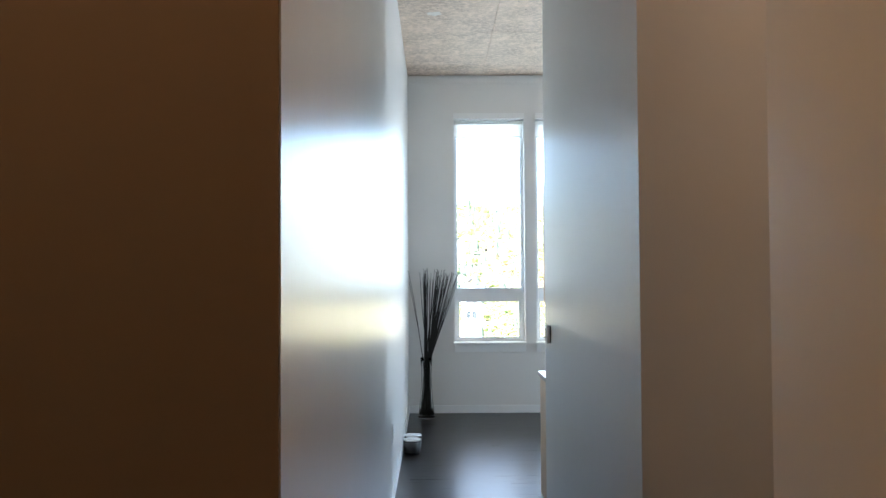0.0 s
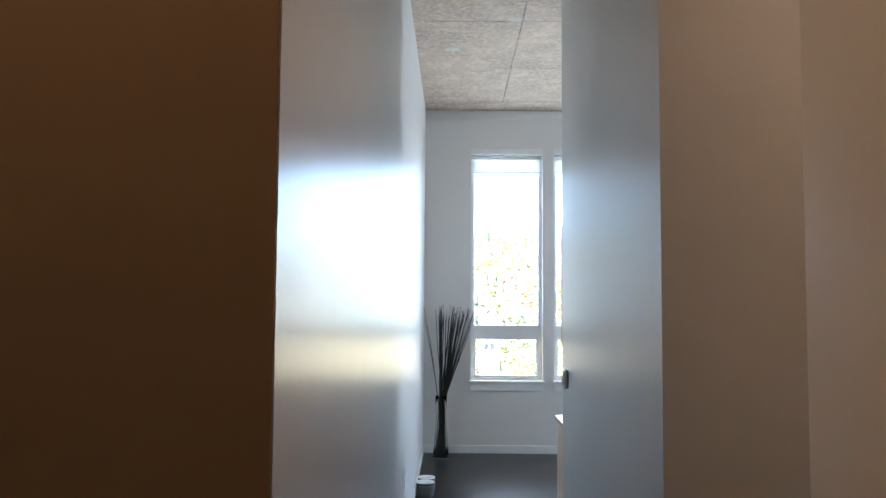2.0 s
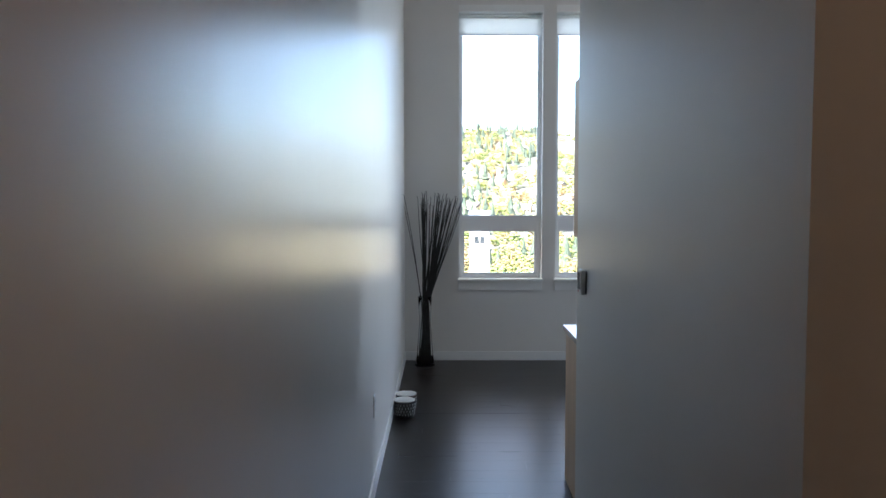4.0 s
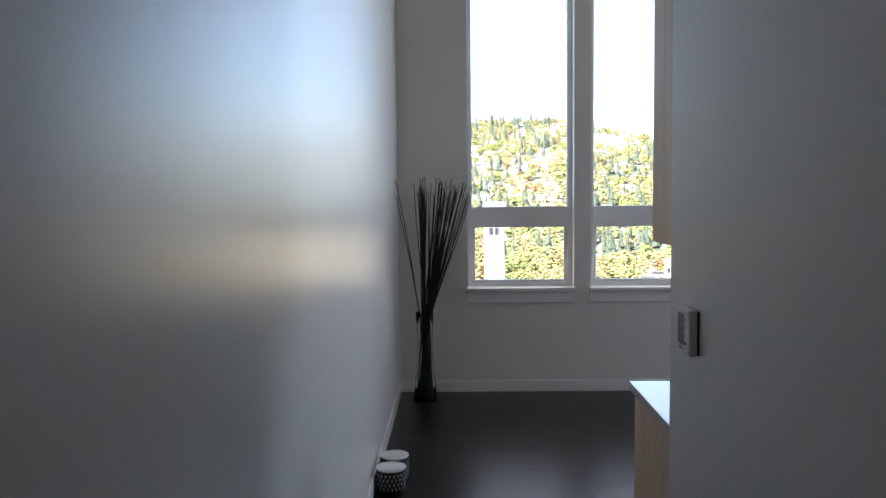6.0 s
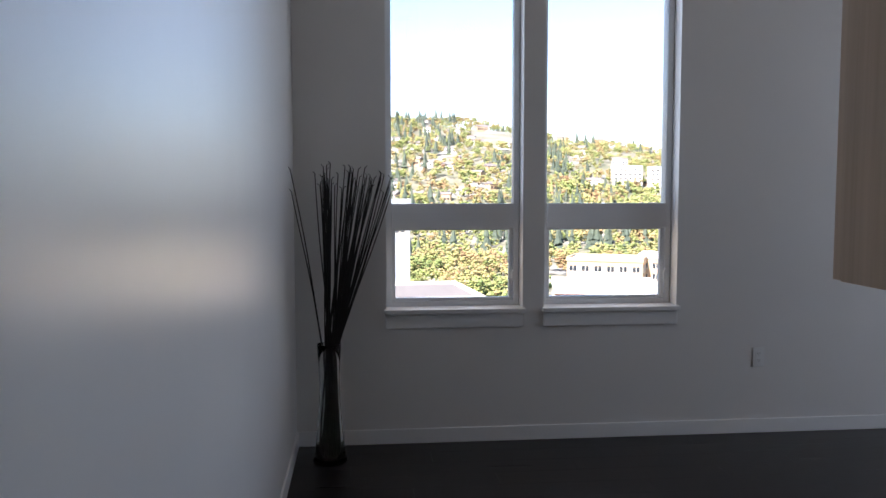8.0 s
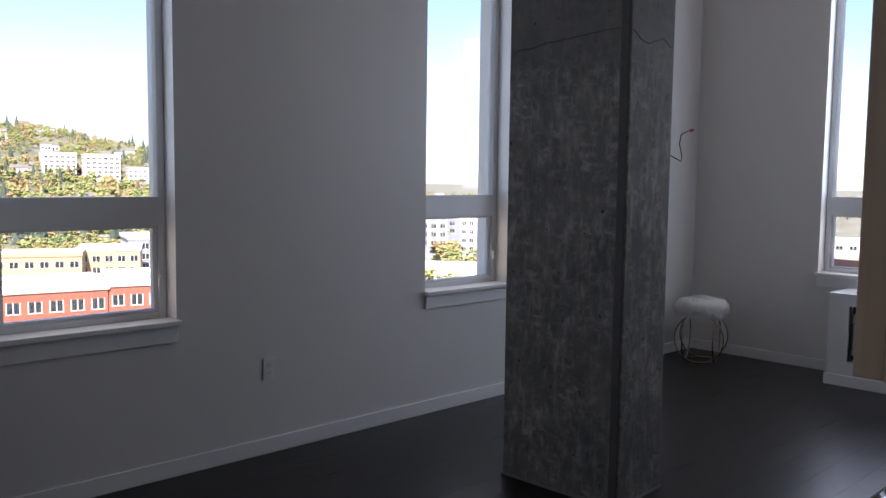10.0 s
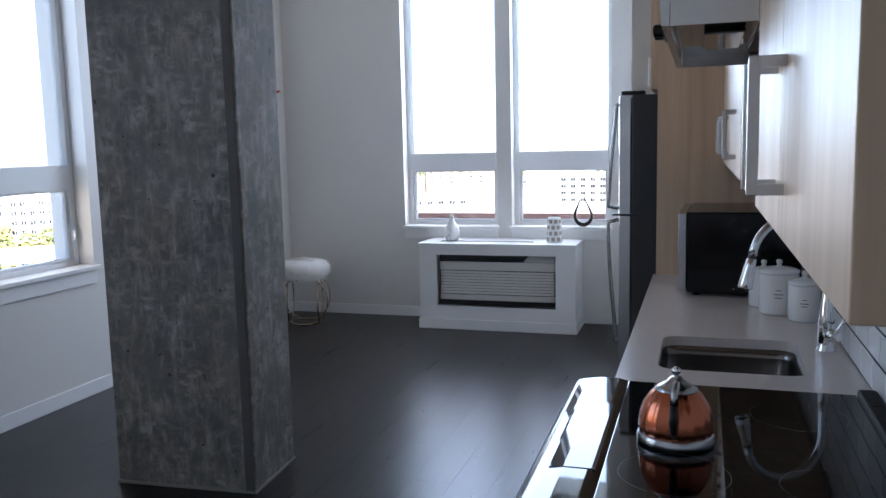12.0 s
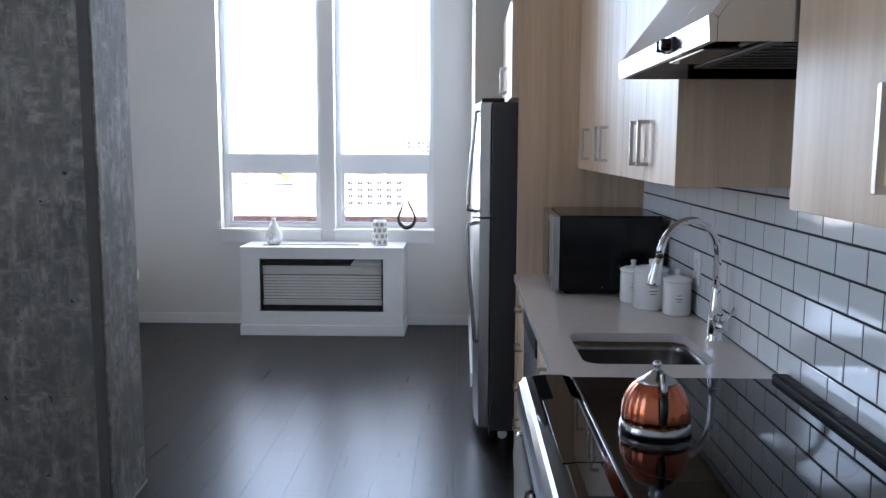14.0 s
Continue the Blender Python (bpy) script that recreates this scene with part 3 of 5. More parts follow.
def twig_vase():
    at = Vector((0.962, 10.37, 0))
    thing = empty("twig_vase", "tall clear glass floor vase full of black twigs", "vase", at)
    bm = bmesh.new()
    prof = [(0.092, 0.0), (0.096, 0.01), (0.088, 0.03), (0.078, 0.12), (0.066, 0.26), (0.058, 0.38), (0.056, 0.45), (0.06, 0.55), (0.066, 0.66),
            (0.062, 0.66), (0.056, 0.56), (0.05, 0.45), (0.052, 0.38), (0.06, 0.26), (0.07, 0.12), (0.076, 0.03)]
    lathe(bm, prof, 32, Matrix.Translation(at))
    part("vase", bm, VASE_GLASS, thing, "clear glass vase", True)
    rng = random.Random(4)
    bunches = [(-0.165, 2)] + [(-0.045, 3)] + [(0.0, 15)] + [(0.05, 2), (0.105, 5)] + [(0.155, 16)] + [(0.215, 12)] + [(0.27, 6), (0.335, 5)]
    k = 0
    for lean, count in bunches:
        for i in range(count):
            k += 1
            a0 = rng.uniform(0, 2 * math.pi)
            r0 = 0.066 * math.sqrt(rng.random())
            foot = at + Vector((r0 * math.cos(a0), r0 * math.sin(a0), 0.03))
            side = max(-1.0, min(1.0, lean / 0.3 + rng.uniform(-0.5, 0.5)))
            neck = at + Vector((0.034 * side, 0.034 * math.sqrt(1 - side * side) * rng.uniform(-1, 1), 0.6))
            spread = lean + rng.uniform(-0.028, 0.028)
            top = at + Vector((spread, rng.uniform(-0.16, 0.12), rng.uniform(1.5, 1.645) - 0.12 * abs(spread)))
            pts, rad = [], []
            for j in range(15):
                t = j / 14
                p = foot.lerp(neck, t / 0.36) if t < 0.36 else neck.lerp(top, ((t - 0.36) / 0.64) ** 1.06)
                w = 0.005 * min(1, t * 3)
                pts.append(p + Vector((w * math.sin(9 * t + k), w * math.cos(7 * t + 2 * k), 0)))
                rad.append(0.0056 * (1 - 0.55 * t))
            pts.append(pts[-1] + Vector((-0.012 if k % 3 else 0.014, 0.004, 0.012)))
            rad.append(0.0016)
            bm = bmesh.new()
            tube(bm, pts, rad, 5)
            part("twig", bm, TWIG, thing, "", True)


def planter(x, y, label):
    at = Vector((x, y, 0))
    pot = empty("planter", label, "planter", at, "planters on the floor")
    bm = bmesh.new()
    lathe(bm, [(0.066, 0), (0.07, 0.004), (0.0775, 0.06), (0.0765, 0.118), (0.075, 0.122)], 40, Matrix.Translation(at))
    part("body", bm, BLACK, pot, "black glazed body", True)
    bm = bmesh.new()
    lathe(bm, [(0.0775, 0.12), (0.078, 0.128), (0.074, 0.130), (0.071, 0.1285), (0.068, 0.1275), (0.001, 0.1275)], 40, Matrix.Translation(at))
    part("lining", bm, CERAMIC, pot, "white rim and lining", True)
    me = None
    for row in range(4):
        for k in range(22):
            a = 2 * math.pi * (k + 0.5 * (row % 2)) / 22
            if me is None:
                b = bmesh.new()
                for s in (-1, 1):
                    add_box(b, 0.0, 0.0012, -0.0035, 0.0035, -0.0018, 0.0018, 0, pose(0, 0, s * 0.0036, 38 * s, 0, 0))
                me = to_mesh("chevron", b, CERAMIC)
            z = 0.03 + 0.023 * row
            r = 0.0715 + 0.0058 * min(1, z / 0.06)
            ob = new("chevron", me)
            ob.parent = pot
            ob.location = (r * math.cos(a), r * math.sin(a), z)
            ob.rotation_euler = (0, 0, a)


def fur_stool():
    at = Vector((7.565, 10.29, 0))
    s = empty("fur_stool", "round stool with white fur seat on brass ring legs", "stool", at)
    bm = bmesh.new()
    prof = [(0.16, 0.40), (0.205, 0.415), (0.225, 0.45), (0.22, 0.50), (0.19, 0.53), (0.1, 0.545), (0.0, 0.548)]
    lathe(bm, prof, 40, Matrix.Translation(at))
    seat = part("seat", bm, FUR, s, "round white fur seat", True)
    rng = random.Random(8)
    bm = bmesh.new()
    for k in range(5200):
        a, u = rng.uniform(0, 2 * math.pi), rng.random()
        i = min(int(u * (len(prof) - 1)), len(prof) - 2)
        f = u * (len(prof) - 1) - i
        r, z = [prof[i][j] * (1 - f) + prof[i + 1][j] * f for j in (0, 1)]
        base = at + Vector((r * math.cos(a), r * math.sin(a), z))
        out = Vector((math.cos(a) * r, math.sin(a) * r, (z - 0.46) * 2.2)).normalized()
        tip = base + out * rng.uniform(0.012, 0.032) + Vector((rng.uniform(-0.012, 0.012), rng.uniform(-0.012, 0.012), -rng.uniform(0.0, 0.03)))
        side = out.cross(Vector((0.3, 0.2, 1))).normalized() * 0.0022
        bm.faces.new([bm.verts.new(p) for p in (base - side, base + side, tip)])
    tagged(part("fur", bm, FUR, seat, "loose white fur"), kind="stuff")
    R = 0.205
    for k in range(4):
        a = 0.35 + k * math.pi / 2
        c = at + Vector((0.125 * math.cos(a), 0.125 * math.sin(a), R + 0.005))
        t = Vector((-math.sin(a), math.cos(a), 0))
        pts = [c + t * (0.2 * math.cos(q)) + Vector((0, 0, R * math.sin(q))) for q in (2 * math.pi * j / 40 for j in range(40))]
        bm = bmesh.new()
        tube(bm, pts, 0.006, 8, True)
        part("ring_leg", bm, BRASS, s, "", True)
    for r, z in ((0.13, 0.012), (0.15, 0.398)):
        bm = bmesh.new()
        tube(bm, [at + Vector((r * math.cos(q), r * math.sin(q), z)) for q in (2 * math.pi * j / 40 for j in range(40))], 0.006, 8, True)
        part("base_ring" if z < 0.1 else "seat_ring", bm, BRASS, s, "", True)


def wall_wire():
    w = empty("wall_wire", "capped loose wire hanging out of the white wall", "wire", (7.600, W1, 1.730))
    bm = bmesh.new()
    tube(bm, [(7.580, W1, 1.750), (7.570, W1 - 0.05, 1.730), (7.600, W1 - 0.09, 1.700), (7.630, W1 - 0.08, 1.750), (7.600, W1 - 0.07, 1.850), (7.610, W1 - 0.08, 1.930), (7.680, W1 - 0.1, 1.965), (7.730, W1 - 0.1, 1.970)], 0.0045, 8)
    part("cable", bm, DARK_GREY, w, "", True)
    bm = bmesh.new()
    lathe(bm, [(0.006, 0), (0.012, 0.01), (0.011, 0.045), (0.006, 0.055)], 12, Matrix.Translation((7.720, W1 - 0.1, 1.970)) @ pose(0, 0, 0, 0, 80, 0))
    part("wire_cap", bm, RED, w, "red wire cap", True)


def air_conditioner():
    x0, y0, y1, top = 7.605, 7.99, 9.262, 0.70
    enc = empty("radiator_enclosure", "white painted box enclosure under the window pair", "enclosure", ((x0 + W2) / 2, (y0 + y1) / 2, 0))
    bm = bmesh.new()
    slab_with_openings(bm, (y0, y1), (0.002, top - 0.02), [(8.145, 9.115, 0.19, 0.609)], lambda u, d, z: (x0 + 0.02 * d, u, z))
    part("front_panel", bm, TRIM, enc)
    for ya, yb in ((y0, y0 + 0.018), (y1 - 0.018, y1)):
        part("side_panel", box_bm(x0 + 0.021, W2 - 0.013, ya, yb, 0.002, top - 0.02), TRIM, enc)
    bm = bmesh.new()
    slab_with_openings(bm, (y0 - 0.006, y1 + 0.006), (x0 - 0.006, W2 - 0.001), [(8.35, 9.13, 7.74, 7.82)], lambda u, d, z: (z, u, top - 0.02 + 0.02 * d))
    part("top_panel", bm, TRIM, enc, "white top with a slot")
    part("plinth", box_bm(x0 - 0.012, x0 - 0.0005, y0 - 0.012, y1 + 0.012, 0, 0.083, 0.002), TRIM, enc)
    for ya, yb in ((y0 - 0.012, y0 - 0.0005), (y1 + 0.0005, y1 + 0.012)):
        part("plinth", box_bm(x0, W2 - 0.013, ya, yb, 0, 0.083, 0.002), TRIM, enc)
    ac = empty("air_conditioner", "beige through-wall air conditioner with louvred grille", "air conditioner", (7.8, 8.63, 0.2))
    part("housing", box_bm(x0 + 0.07, W2 - 0.02, 8.15, 9.11, 0.195, 0.605), BLACK, ac, "dark housing")
    part("lower_strip", box_bm(x0 + 0.052, x0 + 0.069, 8.158, 9.102, 0.197, 0.233), BLACK, ac)
    part("fascia", box_bm(x0 + 0.045, x0 + 0.069, 8.158, 9.102, 0.477, 0.548, 0.006), AC_GREY, ac)
    part("lower_fascia", box_bm(x0 + 0.045, x0 + 0.069, 8.158, 9.102, 0.235, 0.278, 0.004), AC_GREY, ac)
    for k in range(8):
        z = 0.287 + k * 0.0238
        bm = bmesh.new()
        add_box(bm, -0.002, 0.002, 8.162, 9.098, -0.0105, 0.0105, 0.001, pose(x0 + 0.055, 0, z + 0.008, 0, 22, 0))
        part("louvre", bm, AC_GREY, ac)
    for k in range(4):
        part("vent_bar", box_bm(x0 + 0.05, x0 + 0.066, 8.40, 9.098, 0.556 + k * 0.011, 0.56 + k * 0.011), DARK_GREY, ac)
    bm = bmesh.new()
    vs = [bm.verts.new(p) for p in ((x0 + 0.05, 8.162, 0.552), (x0 + 0.05, 8.41, 0.552), (x0 + 0.062, 8.37, 0.6), (x0 + 0.062, 8.162, 0.6))]
    back = [bm.verts.new(v.co + Vector((0.006, 0, 0))) for v in vs]
    bm.faces.new(vs), bm.faces.new(back[::-1])
    for i in range(4):
        bm.faces.new((vs[i], vs[(i + 1) % 4], back[(i + 1) % 4], back[i]))
    part("control_panel", bm, AC_GREY, ac, "pale slanted control panel")


def sill_objects():
    at = Vector((7.80, 9.037, 0.70))
    v = empty("bottle_vase", "small white marbled bottle vase on the enclosure", "vase", at)
    bm = bmesh.new()
    lathe(bm, [(0.04, 0), (0.05, 0.01), (0.068, 0.05), (0.066, 0.085), (0.045, 0.13), (0.022, 0.165), (0.016, 0.195), (0.02, 0.212), (0.014, 0.212), (0.012, 0.19)], 32, Matrix.Translation(at))
    part("body", bm, MARBLED, v, "", True)
    at = Vector((7.785, 8.183, 0.70))
    v = empty("patterned_vase", "cream tapered vase with raised taupe squares", "vase", at)
    bm = bmesh.new()
    lathe(bm, [(0.058, 0), (0.061, 0.004), (0.050, 0.198), (0.047, 0.2), (0.044, 0.19), (0.05, 0.01)], 36, Matrix.Translation(at))
    part("body", bm, CERAMIC, v, "", True)
    for row in range(4):
        for k in range(8):
            a = 2 * math.pi * (k + 0.5 * (row % 2)) / 8
            z = 0.028 + row * 0.047
            r = 0.061 - 0.011 * z / 0.2
            bm = bmesh.new()
            add_box(bm, r - 0.003, r + 0.0015, -0.013, 0.013, z - 0.015, z + 0.015, 0.001, Matrix.Translation(at) @ pose(0, 0, 0, 0, 0, math.degrees(a)))
            part("square", bm, TAUPE, v)
    at = Vector((8.01, 7.985, SILL + 0.004))
    sc = empty("teardrop_sculpture", "dark glossy open teardrop sculpture on the window sill", "sculpture", at)
    bm = bmesh.new()
    pts, rad = [], []
    for j in range(44):
        t = j / 43
        q = -math.pi * 1.5 + (2 * math.pi - 0.25) * t
        w, h = 0.068, 0.078
        up = max(0, math.sin(q)) ** 2
        p = Vector((0, -math.cos(q) * w * (1 - 0.75 * up) + 0.03 * up * (1 - t), 0.095 + math.sin(q) * h + up * (0.085 if t > 0.5 else 0.05)))
        pts.append(at + p)
        rad.append(0.0045 + 0.0125 * math.sin(math.pi * t) ** 1.3)
    lowest = min(p.z - r for p, r in zip(pts, rad))
    tube(bm, [p - Vector((0, 0, lowest - at.z)) for p in pts], rad, 12)
    part("loop", bm, BRONZE, sc, "", True)


MARBLED, nt, bsdf = nodes_of("marbled glaze")
vec = coords(nt, (1, 1, 0.5))
nt.links.new(ramp(nt, noise_of(nt, vec, 22.0, 6.0, 0.6, 1.5), ((0.5, (0.80, 0.79, 0.77)), (0.62, (0.45, 0.43, 0.42)))), bsdf.inputs["Base Color"])
bsdf.inputs["Roughness"].default_value = 0.25

ceiling_lamp(0.3, 2.42, "round flush ceiling light with a warm diffuser in the hall", lamp_material("warm lamp diffuser", (1.0, 0.55, 0.24), LAMP))
ceiling_lamp(3.05, 3.2, "round flush ceiling light with a dim diffuser in the side passage", lamp_material("dim lamp diffuser", (1.0, 0.64, 0.40), LAMP * 0.44))
sprinkler()
thermostat()
outlet(lambda u, d, z: (XL + d, 7.063 + u, 0.466 + z), "white power outlet on the glossy corridor wall")
outlet(lambda u, d, z: (3.566 + u, W1 - d, 0.472 + z), "white power outlet below the windows")
twig_vase()
planter(0.852, 8.565, "black and white patterned planter by the wall")
planter(0.856, 8.755, "black and white patterned planter by the wall")
fur_stool()
wall_wire()
air_conditioner()
sill_objects()

# ---- kitchen ----
RANGE0, RANGE1 = 2.648, 3.412     # the range's sides
UP, UP_TOP, UPF = 1.384, 2.185, 6.983   # wall units: bottom, top, face of their doors


def pull(parent, x, z0, z1, y, material=None):
    """Square bar handle, upright, on a front that faces +y."""
    bm = bmesh.new()
    s = 0.0055
    add_box(bm, x - s, x + s, y + 0.024, y + 0.035, z0, z1, 0.0008)
    for z in (z0, z1 - 2 * s):
        add_box(bm, x - s + 0.0005, x + s - 0.0005, y, y + 0.0245, z, z + 2 * s)
    return part("handle", bm, material or STEEL, parent, "square brushed steel handle")


def pull_flat(parent, x0, x1, z, y):
    bm = bmesh.new()
    s = 0.0055
    add_box(bm, x0, x1, y + 0.024, y + 0.035, z - s, z + s, 0.0008)
    for x in (x0, x1 - 2 * s):
        add_box(bm, x, x + 2 * s, y, y + 0.0245, z - s + 0.0005, z + s - 0.0005)
    return part("handle", bm, STEEL, parent, "square brushed steel handle")


def wall_unit(x0, x1, z0, z1, front, doors, label, back=KY, handle_top=False):
    """A wall cabinet; doors: (x0, x1, handle x or None)."""
    c = empty("wall_cabinet", label, "cabinet", ((x0 + x1) / 2, back, z0), "wall cabinets")
    body_front = front - 0.021
    part("body", box_bm(x0, x1, back + 0.012, body_front, z0, z1, 0.001), OAK, c)
    for a, b, h in doors:
        d = part("door", box_bm(a + 0.0010, b - 0.0010, body_front + 0.0002, front, z0 + 0.001, z1 - 0.002, 0.0012), OAK, c)
        if h is not None:
            pull(d, h, z0 + 0.046, z0 + 0.181, front)
    return c


def base_unit(x0, x1, fronts, label, end_panel=False, high=COUNTER - 0.032):
    """A floor cabinet on a plinth; fronts: (x0, x1, z0, z1, ("v", x) or ("h", x))."""
    c = empty("base_cabinet", label, "cabinet", ((x0 + x1) / 2, KY, 0), "base cabinets")
    part("body", box_bm(x0, x1, KY + 0.013, CF - 0.045, 0.1, high), OAK, c)
    part("plinth", box_bm(x0, x1, KY + 0.013, CF - 0.11, 0, 0.0995), DARK_GREY, c, "dark recessed plinth")
    if end_panel:
        part("end_panel", box_bm(x0 - 0.019, x0 - 0.0005, KY + 0.002, CF - 0.022, 0, COUNTER - 0.032, 0.001), OAK, c, "pale ash end panel")
    for a, b, z0, z1, h in fronts:
        d = part("door" if z1 - z0 > 0.4 else "drawer_front", box_bm(a + 0.0015, b - 0.0015, CF - 0.043, CF - 0.023, z0, z1, 0.0012), OAK, c)
        if h[0] == "v":
            pull(d, h[1], z1 - 0.19, z1 - 0.05, CF - 0.023)
        else:
            pull_flat(d, h[1] - 0.065, h[1] + 0.065, (z0 + z1) / 2, CF - 0.023)
    return c


def rounded(x0, x1, y0, y1, r, n=6):
    pts = []
    for cx, cy, a in ((x1 - r, y1 - r, 0), (x0 + r, y1 - r, 90), (x0 + r, y0 + r, 180), (x1 - r, y0 + r, 270)):
        pts += [(cx + r * math.cos(radians(a + 90 * k / n)), cy + r * math.sin(radians(a + 90 * k / n))) for k in range(n + 1)]
    return pts


SINK = (3.575, 3.972, 6.795, 7.178)


def worktops():
    w = empty("worktop", "pale quartz worktop beside the corridor end", "worktop", (2.2, KY, COUNTER), "worktops")
    part("slab", box_bm(1.806, RANGE0 - 0.003, KY + 0.002, CF, COUNTER - 0.03, COUNTER, 0.002), QUARTZ, w)
    w = empty("worktop", "pale quartz worktop with a cut-out for the sink", "worktop", (4.3, KY, COUNTER), "worktops")
    x0, x1, y0, y1 = RANGE1 + 0.003, PANEL - 0.001, KY + 0.002, CF
    inner = rounded(*SINK, 0.05)
    cx, cy = (SINK[0] + SINK[1]) / 2, (SINK[2] + SINK[3]) / 2
    angles = sorted(set([math.atan2(y - cy, x - cx) for x, y in inner] + [math.atan2(y - cy, x - cx) for x in (x0, x1) for y in (y0, y1)]))

    def out(a):
        c, s = math.cos(a), math.sin(a)
        t = min(((x1 if c > 0 else x0) - cx) / c if abs(c) > 1e-9 else 1e9, ((y1 if s > 0 else y0) - cy) / s if abs(s) > 1e-9 else 1e9)
        return (cx + c * t, cy + s * t)

    def inn(a):
        ray = (math.cos(a), math.sin(a))
        best = None
        for (ax, ay), (bx, by) in zip(inner, inner[1:] + inner[:1]):
            ex, ey = bx - ax, by - ay
            det = ray[0] * -ey + ray[1] * ex
            if abs(det) < 1e-12:
                continue
            t = ((ax - cx) * -ey + (ay - cy) * ex) / det
            u = (ray[0] * (ay - cy) - ray[1] * (ax - cx)) / det
            if t > 0 and -1e-6 <= u <= 1 + 1e-6:
                best = t if best is None else min(best, t)
        return (cx + ray[0] * best, cy + ray[1] * best)
    bm = bmesh.new()
    loops = [[bm.verts.new((*p, z)) for p in ring] for z in (COUNTER - 0.03, COUNTER) for ring in ([out(a) for a in angles], [inn(a) for a in angles])]
    n = len(angles)
    for k in range(n):
        j = (k + 1) % n
        for a, b in ((loops[2], loops[3]), (loops[0], loops[1]), (loops[0], loops[2]), (loops[1], loops[3])):
            bm.faces.new((a[k], a[j], b[j], b[k]))
    part("slab", bm, QUARTZ, w)


def sink():
    s = empty("kitchen_sink", "undermounted satin steel sink bowl", "sink", (3.77, 6.98, COUNTER - 0.22))
    bm = bmesh.new()
    rings = []
    for grow, z in ((0.012, COUNTER - 0.031), (0.001, COUNTER - 0.031), (-0.001, COUNTER - 0.06), (-0.006, COUNTER - 0.19), (-0.02, COUNTER - 0.212), (-0.06, COUNTER - 0.215)):
        rings.append([bm.verts.new((x, y, z)) for x, y in rounded(SINK[0] - grow, SINK[1] + grow, SINK[2] - grow, SINK[3] + grow, max(0.01, 0.05 + grow * 0.3))])
    for lo, hi in zip(rings, rings[1:]):
        for k in range(len(lo)):
            bm.faces.new((lo[k], lo[(k + 1) % len(lo)], hi[(k + 1) % len(lo)], hi[k]))
    bm.faces.new(rings[-1])
    bowl = part("bowl", bm, SINK_STEEL, s, "", True)
    bm = bmesh.new()
    lathe(bm, [(0.045, 0.0), (0.044, 0.004), (0.034, 0.004), (0.03, -0.001), (0.001, -0.001)], 24, Matrix.Translation((3.77, 6.97, COUNTER - 0.2145)))
    part("drain", bm, CHROME, bowl, "chrome drain", True)


def faucet():
    x, y = 3.873, 6.722
    f = empty("kitchen_faucet", "chrome gooseneck pull-down kitchen faucet", "faucet", (x, y, COUNTER))
    bm = bmesh.new()
    lathe(bm, [(0.028, 0), (0.028, 0.004), (0.022, 0.012), (0.0235, 0.03), (0.0235, 0.085), (0.019, 0.12), (0.014, 0.165), (0.0125, 0.18)], 24, Matrix.Translation((x, y, COUNTER)))
    part("body", bm, CHROME, f, "", True)
    d = Vector((-0.12, 0.235, 0)).normalized()
    base = Vector((x, y, COUNTER))
    R = 0.118
    pts = [base + Vector((0, 0, z)) for z in (0.17, 0.21, 0.25)]
    for k in range(19):
        a = math.pi - math.radians(172) * k / 18
        pts.append(base + d * (R + R * math.cos(a)) + Vector((0, 0, 0.272 + R * math.sin(a))))
    bm = bmesh.new()
    tube(bm, pts, 0.0115, 14)
    part("spout", bm, CHROME, f, "", True)
    e, g = pts[-1], (pts[-1] - pts[-2]).normalized()
    bm = bmesh.new()
    tube(bm, [e - g * 0.002, e + g * 0.012], 0.0105, 14)
    part("seal", bm, BLACK, f, "black seal ring")
    bm = bmesh.new()
    tube(bm, [e + g * 0.01, e + g * 0.03, e + g * 0.07, e + g * 0.092, e + g * 0.096], [0.013, 0.0145, 0.019, 0.021, 0.019], 18)
    part("spray_head", bm, CHROME, f, "", True)
    bm = bmesh.new()
    tube(bm, [base + Vector((-0.012, -0.01, 0.05)), base + Vector((-0.034, -0.02, 0.05)), base + Vector((-0.04, -0.022, 0.05))], [0.019, 0.019, 0.015], 16)
    lever = [base + Vector((-0.03, -0.018, 0.055)), base + Vector((-0.034, -0.03, 0.075)), base + Vector((-0.045, -0.046, 0.115))]
    tube(bm, lever, [0.007, 0.006, 0.005], 10)
    part("lever", bm, CHROME, f, "chrome lever handle", True)


